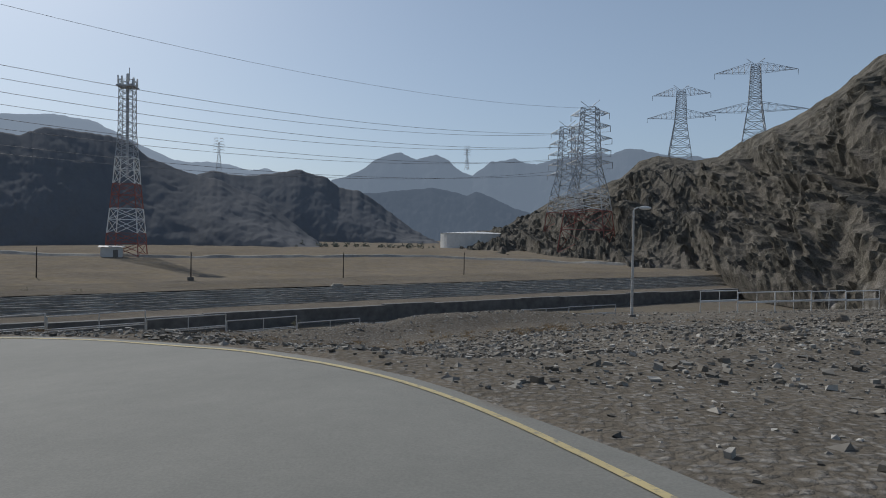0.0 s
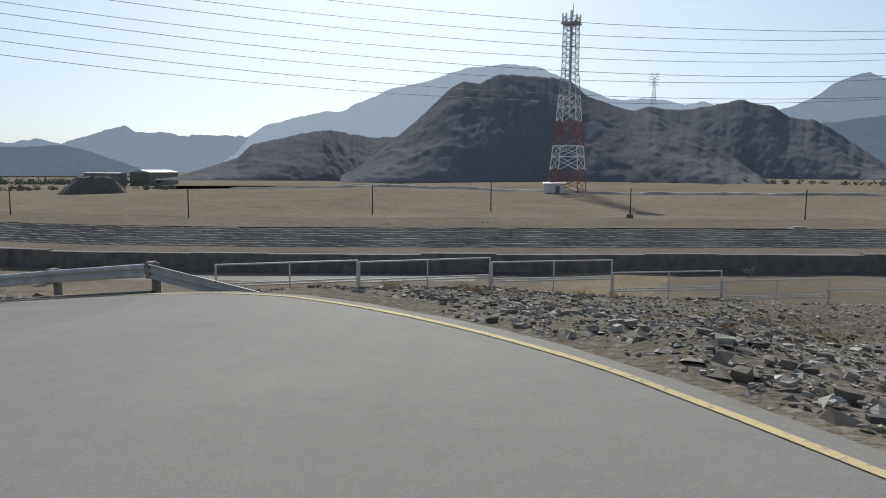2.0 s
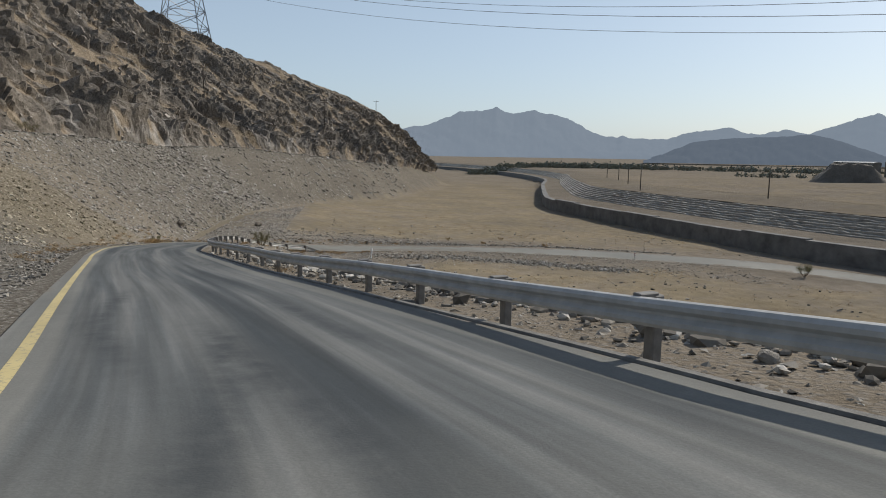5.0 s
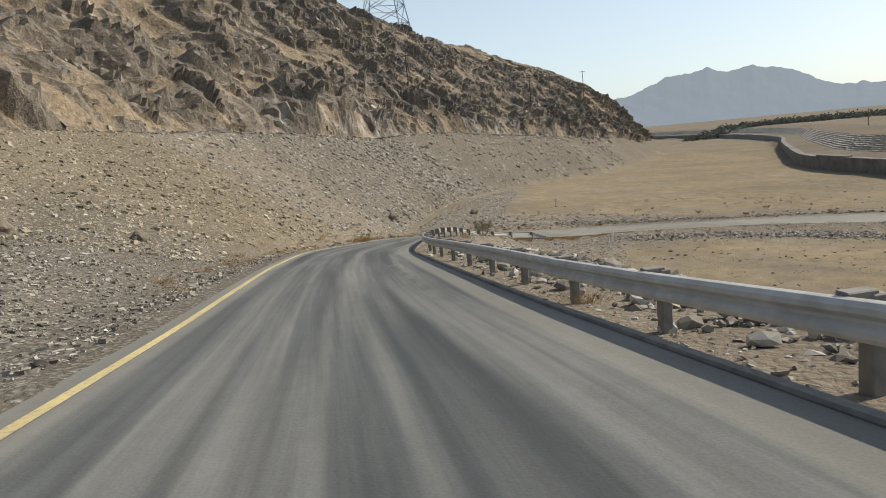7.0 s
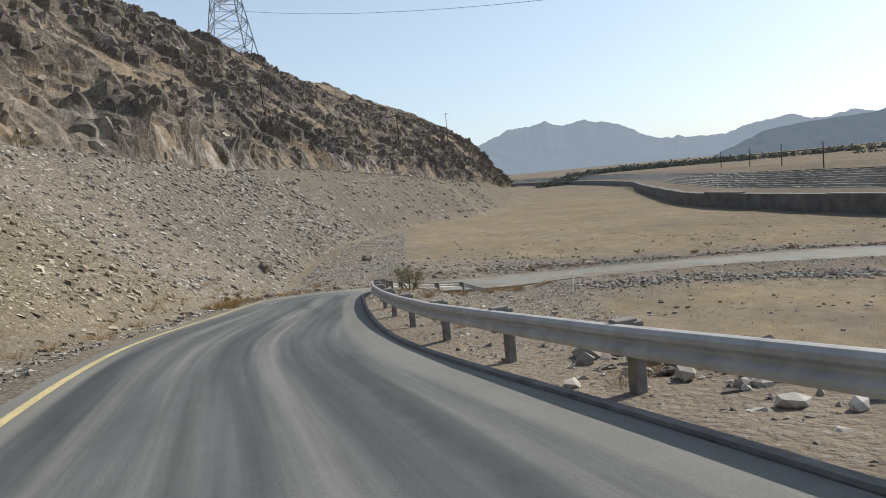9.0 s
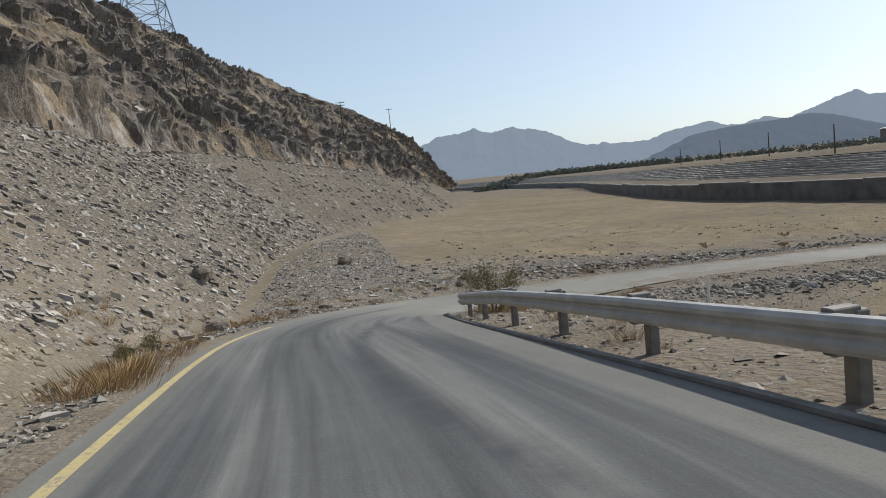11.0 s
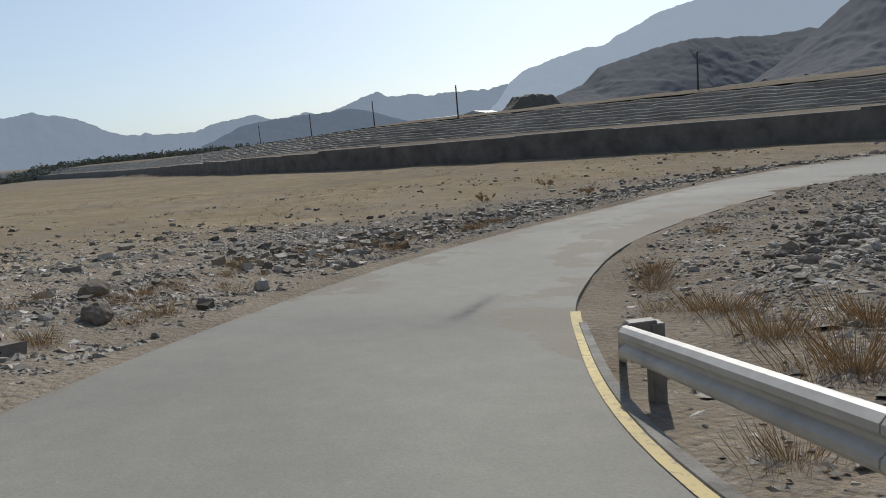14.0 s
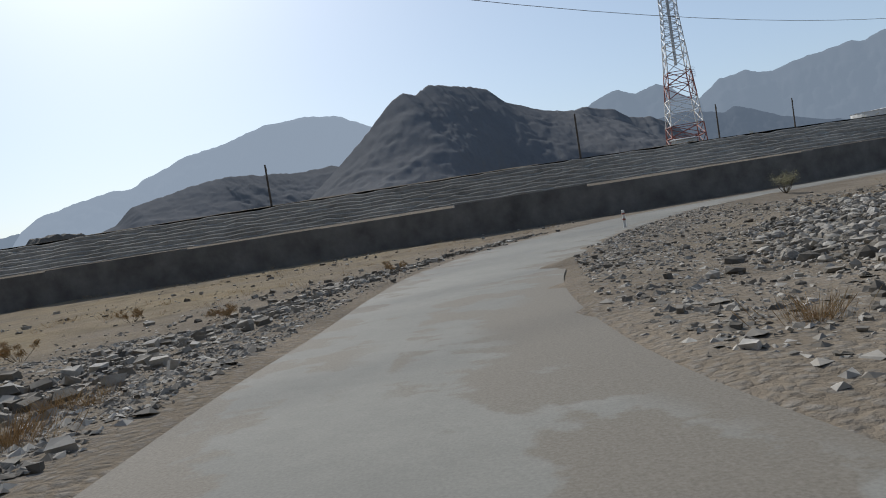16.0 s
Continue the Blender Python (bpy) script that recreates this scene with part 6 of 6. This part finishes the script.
blades("dry_grass", spots, "straw-coloured dry grass tufts along the verge", 7, M_GRASS, 0.08, 0.36, 360)
wadi_spots = []
while len(wadi_spots) < 900:
    x, y = rng.uniform(-170, -60), rng.uniform(14, 82)
    g = ground_parts(np.array([x]), np.array([y]))
    if g[4][0] > 4 and not g[7][0] and vnoise(np.array([x / 9]), np.array([y / 9]), 13)[0] > 0.45:
        wadi_spots.append((x, y, rng.uniform(0.3, 0.75)))
blades("valley_grass", wadi_spots, "thin dry grass on the valley floor", 8, M_GRASS, 0.2, 0.45, 60)


def shrub(x, y, h, w, seed, label, dense=700, leaf=M_LEAF):
    rng = np.random.default_rng(seed)
    z = float(ground_z(x, y)[0])
    e = thing("shrub", x, y, z, label, "shrub")
    bm = bmesh.new()
    tips = []
    for k in range(9):
        a, l = rng.uniform(0, 6.28), rng.uniform(0.5, 0.95)
        p0 = Vector((0, 0, -0.1))
        p1 = Vector((math.cos(a) * w * 0.18, math.sin(a) * w * 0.18, h * 0.35 * l))
        p2 = Vector((math.cos(a) * w * 0.42 * l, math.sin(a) * w * 0.42 * l, h * l))
        bar(bm, p0, p1, 0.018 * h, 5, 0.013 * h)
        bar(bm, p1, p2, 0.012 * h, 4, 0.004 * h)
        for _ in range(5):
            q = p1.lerp(p2, rng.uniform(0.2, 1))
            d = Vector((rng.normal(0, 1), rng.normal(0, 1), rng.normal(0.5, 0.7))).normalized() * h * rng.uniform(0.15, 0.32)
            bar(bm, q, q + d, 0.005 * h, 3, 0.002 * h)
            tips.append((q, q + d))
    part("stem", bm, M_TWIG, e)
    V, F = [], []
    for _ in range(dense * 5):
        q, t = tips[rng.integers(len(tips))]
        c = q.lerp(t, rng.uniform(0.1, 1.1)) + Vector(rng.normal(0, 0.06 * h, 3))
        u = Vector(rng.normal(0, 1, 3)).normalized() * 0.022 * (0.6 + h * 0.4)
        v = u.orthogonal().normalized() * u.length * 0.5
        k = len(V)
        V += [c - u, c + v, c + u, c - v]
        F.append((k, k + 1, k + 2, k + 3))
    ob = new("foliage", mesh_from("foliage", V, F, leaf))
    ob.parent = e


shrub(-96.6, 6.1, 1.9, 2.2, 1, "thin dusty green shrub behind the guard rail", 800)
shrub(-89.0, -2.95, 0.75, 1.3, 2, "small yellow-green shrub on the gravel verge", 600)
shrub(-97.0, 71.0, 1.9, 2.4, 3, "pale leafy shrub beside the lower road", 800)
for k, (x, y) in enumerate(((-112, -23), (-109, -22.5), (-10, 128), (-48, 131), (-56, 130), (-70, 118), (-35, 140), (20, 160), (-86, 112))):
    shrub(x, y, 1.6, 2.6, 10 + k, "low dusty desert shrub on open gravel", 450)
for k, (x, y) in enumerate(((-124.5, 36.0), (-127.3, 31.2), (-121.0, 45.0), (-130.0, 40.0))):
    shrub(x, y, 0.5, 1.5, 30 + k, "low dry brown bush on the valley floor", 420, M_GRASS)


def far_trees():
    """Rows of far dusty trees along the edge of the plain, joined."""
    rng = np.random.default_rng(17)
    V, F = [], []
    for b0, b1, d, n in ((80, 66, 640, 420), (66, 50, 620, 190), (30, -8, 375, 120), (60, 47, 420, 60)):
        for _ in range(n):
            b = rng.uniform(b1, b0)
            dd = d * rng.uniform(0.96, 1.05)
            x, y = -8 - dd * math.sin(radians(b)), 10 + dd * math.cos(radians(b))
            s = rng.uniform(0.9, 2.2) * d / 600
            zg = float(ground_z(x, y)[0])
            for _ in range(26):
                c = Vector((x, y, zg + s * 0.7)) + Vector(rng.normal(0, 0.5, 3)) * s * 1.2
                u = Vector(rng.normal(0, 1, 3)).normalized() * s * 0.42
                v = u.orthogonal().normalized() * s * 0.36
                k = len(V)
                V += [c - u, c + v, c + u, c - v]
                F.append((k, k + 1, k + 2, k + 3))
    return tagged(new("far_trees", mesh_from("far_trees", V, F, M_TREE)), "distant dusty trees along the plain's edge", "trees", kind="stuff")


far_trees()


def concrete_block(x, y, s, label):
    z = float(ground_z(x, y)[0])
    bm = bmesh.new()
    box(bm, 0, 0, s * 0.4, s * 1.6, s, s * 0.9, 0.3, 0.05)
    box(bm, 0.1, 0.05, s * 0.9, s * 1.2, s * 0.7, s * 0.2, 0.3, 0.04)
    me = bpy.data.meshes.new("concrete_block")
    bm.to_mesh(me)
    bm.free()
    me.materials.append(M_CONC)
    ob = new("concrete_block", me)
    ob.location = (x, y, z)
    return tagged(ob, label, "concrete block", "blocks on the plain")


M_CONC = plain("weathered pale concrete", (0.33, 0.31, 0.27), 0.9, vary=0.25, scale=2)
concrete_block(-3.1, 151.0, 1.7, "weathered concrete culvert block on the plain")
concrete_block(13.0, 162.0, 0.9, "small concrete block lying on the plain")


def leaning_pipe(x, y):
    z = float(ground_z(x, y)[0])
    e = thing("marker_post", x, y, z, "short white marker post leaning over the gravel bank", "marker post")
    bm = bmesh.new()
    bar(bm, (0, 0, -0.25), (-0.35, 0.2, 1.35), 0.07, 10, 0.065)
    part("post", bm, M_WHITE, e)
    bm = bmesh.new()
    box(bm, 0, 0, 0.03, 0.32, 0.32, 0.12, 0.3, 0.02)
    part("footing", bm, M_CONC, e, "small concrete footing")


leaning_pipe(-104.6, 18.2)


def boulder_meshes():
    out = []
    for seed in range(8):
        rng = np.random.default_rng(900 + seed)
        bm = bmesh.new()
        bmesh.ops.create_icosphere(bm, subdivisions=2, radius=1)
        sq = rng.uniform(0.6, 0.95, 2)
        for v in bm.verts:
            q = v.co.copy()
            k = 1 + 0.34 * noise.noise(q * 1.2 + Vector((seed * 3.1, 0, 0))) + 0.14 * noise.noise(q * 3.1 + Vector((0, seed, 0)))
            v.co = Vector((q.x * k, q.y * k * sq[0], q.z * k * sq[1] * 0.75))
        me = bpy.data.meshes.new("boulder")
        bm.to_mesh(me)
        bm.free()
        me.materials.append(M_PALE)
        out.append(me)
    return out


def build_pale(n, l, p):
    o = n.new("ShaderNodeObjectInfo")
    c = ramp(n, l, o.outputs["Random"], [(0.0, (0.20, 0.18, 0.15)), (0.5, (0.31, 0.285, 0.245)), (1.0, (0.44, 0.42, 0.38))])
    c = mix(n, l, 0.5, c, ramp(n, l, noise_tex(n, l, 2.5, 7, 0.65), [(0.3, (0.28, 0.27, 0.25)), (0.7, (0.7, 0.69, 0.67))]), "OVERLAY")
    l.new(c, p.inputs["Base Color"])
    p.inputs["Roughness"].default_value = 0.92
    bump(n, l, p, noise_tex(n, l, 4.0, 6, 0.7), 0.6, 0.12)


M_PALE = material("pale river boulders", build_pale)
BOULDERS = boulder_meshes()


def boulder_row(pts, n, spread, lo, hi, seed, label, group):
    rng = np.random.default_rng(seed)
    for k, (x, y) in enumerate(line_scatter(pts, n, spread, seed)):
        s = lo + (hi - lo) * rng.uniform(0, 1) ** 1.8
        ob = new("boulder", BOULDERS[k % len(BOULDERS)])
        ob.location = (x, y, float(ground_z(x, y)[0]) + s * 0.22)
        ob.rotation_euler, ob.scale = (rng.uniform(-0.3, 0.3), rng.uniform(-0.3, 0.3), rng.uniform(0, 6.28)), (s, s, s)
        tagged(ob, label, "boulder", group)


boulder_row([(-24.0, 22.3), (-32.0, 19.6), (-40.0, 16.8), (-48.0, 14.0), (-55.0, 12.1), (-62.0, 9.8)], 110, 0.5, 0.12, 0.27, 501, "pale rounded boulder behind the guard rail", "riprap boulders")
boulder_row([(-107.3, 20.0), (-108.2, 26.0), (-107.8, 31.0), (-106.6, 37.0), (-104.2, 43.0), (-100.0, 50.0)], 80, 1.0, 0.13, 0.32, 502, "pale heaped boulder beside the lower road", "berm boulders")
boulder_row([(-120.5, 14.0), (-122.3, 20.0), (-123.2, 26.0), (-123.0, 33.0), (-121.0, 41.0)], 40, 0.7, 0.10, 0.22, 503, "flat grey boulder in the rubble line", "rubble boulders")
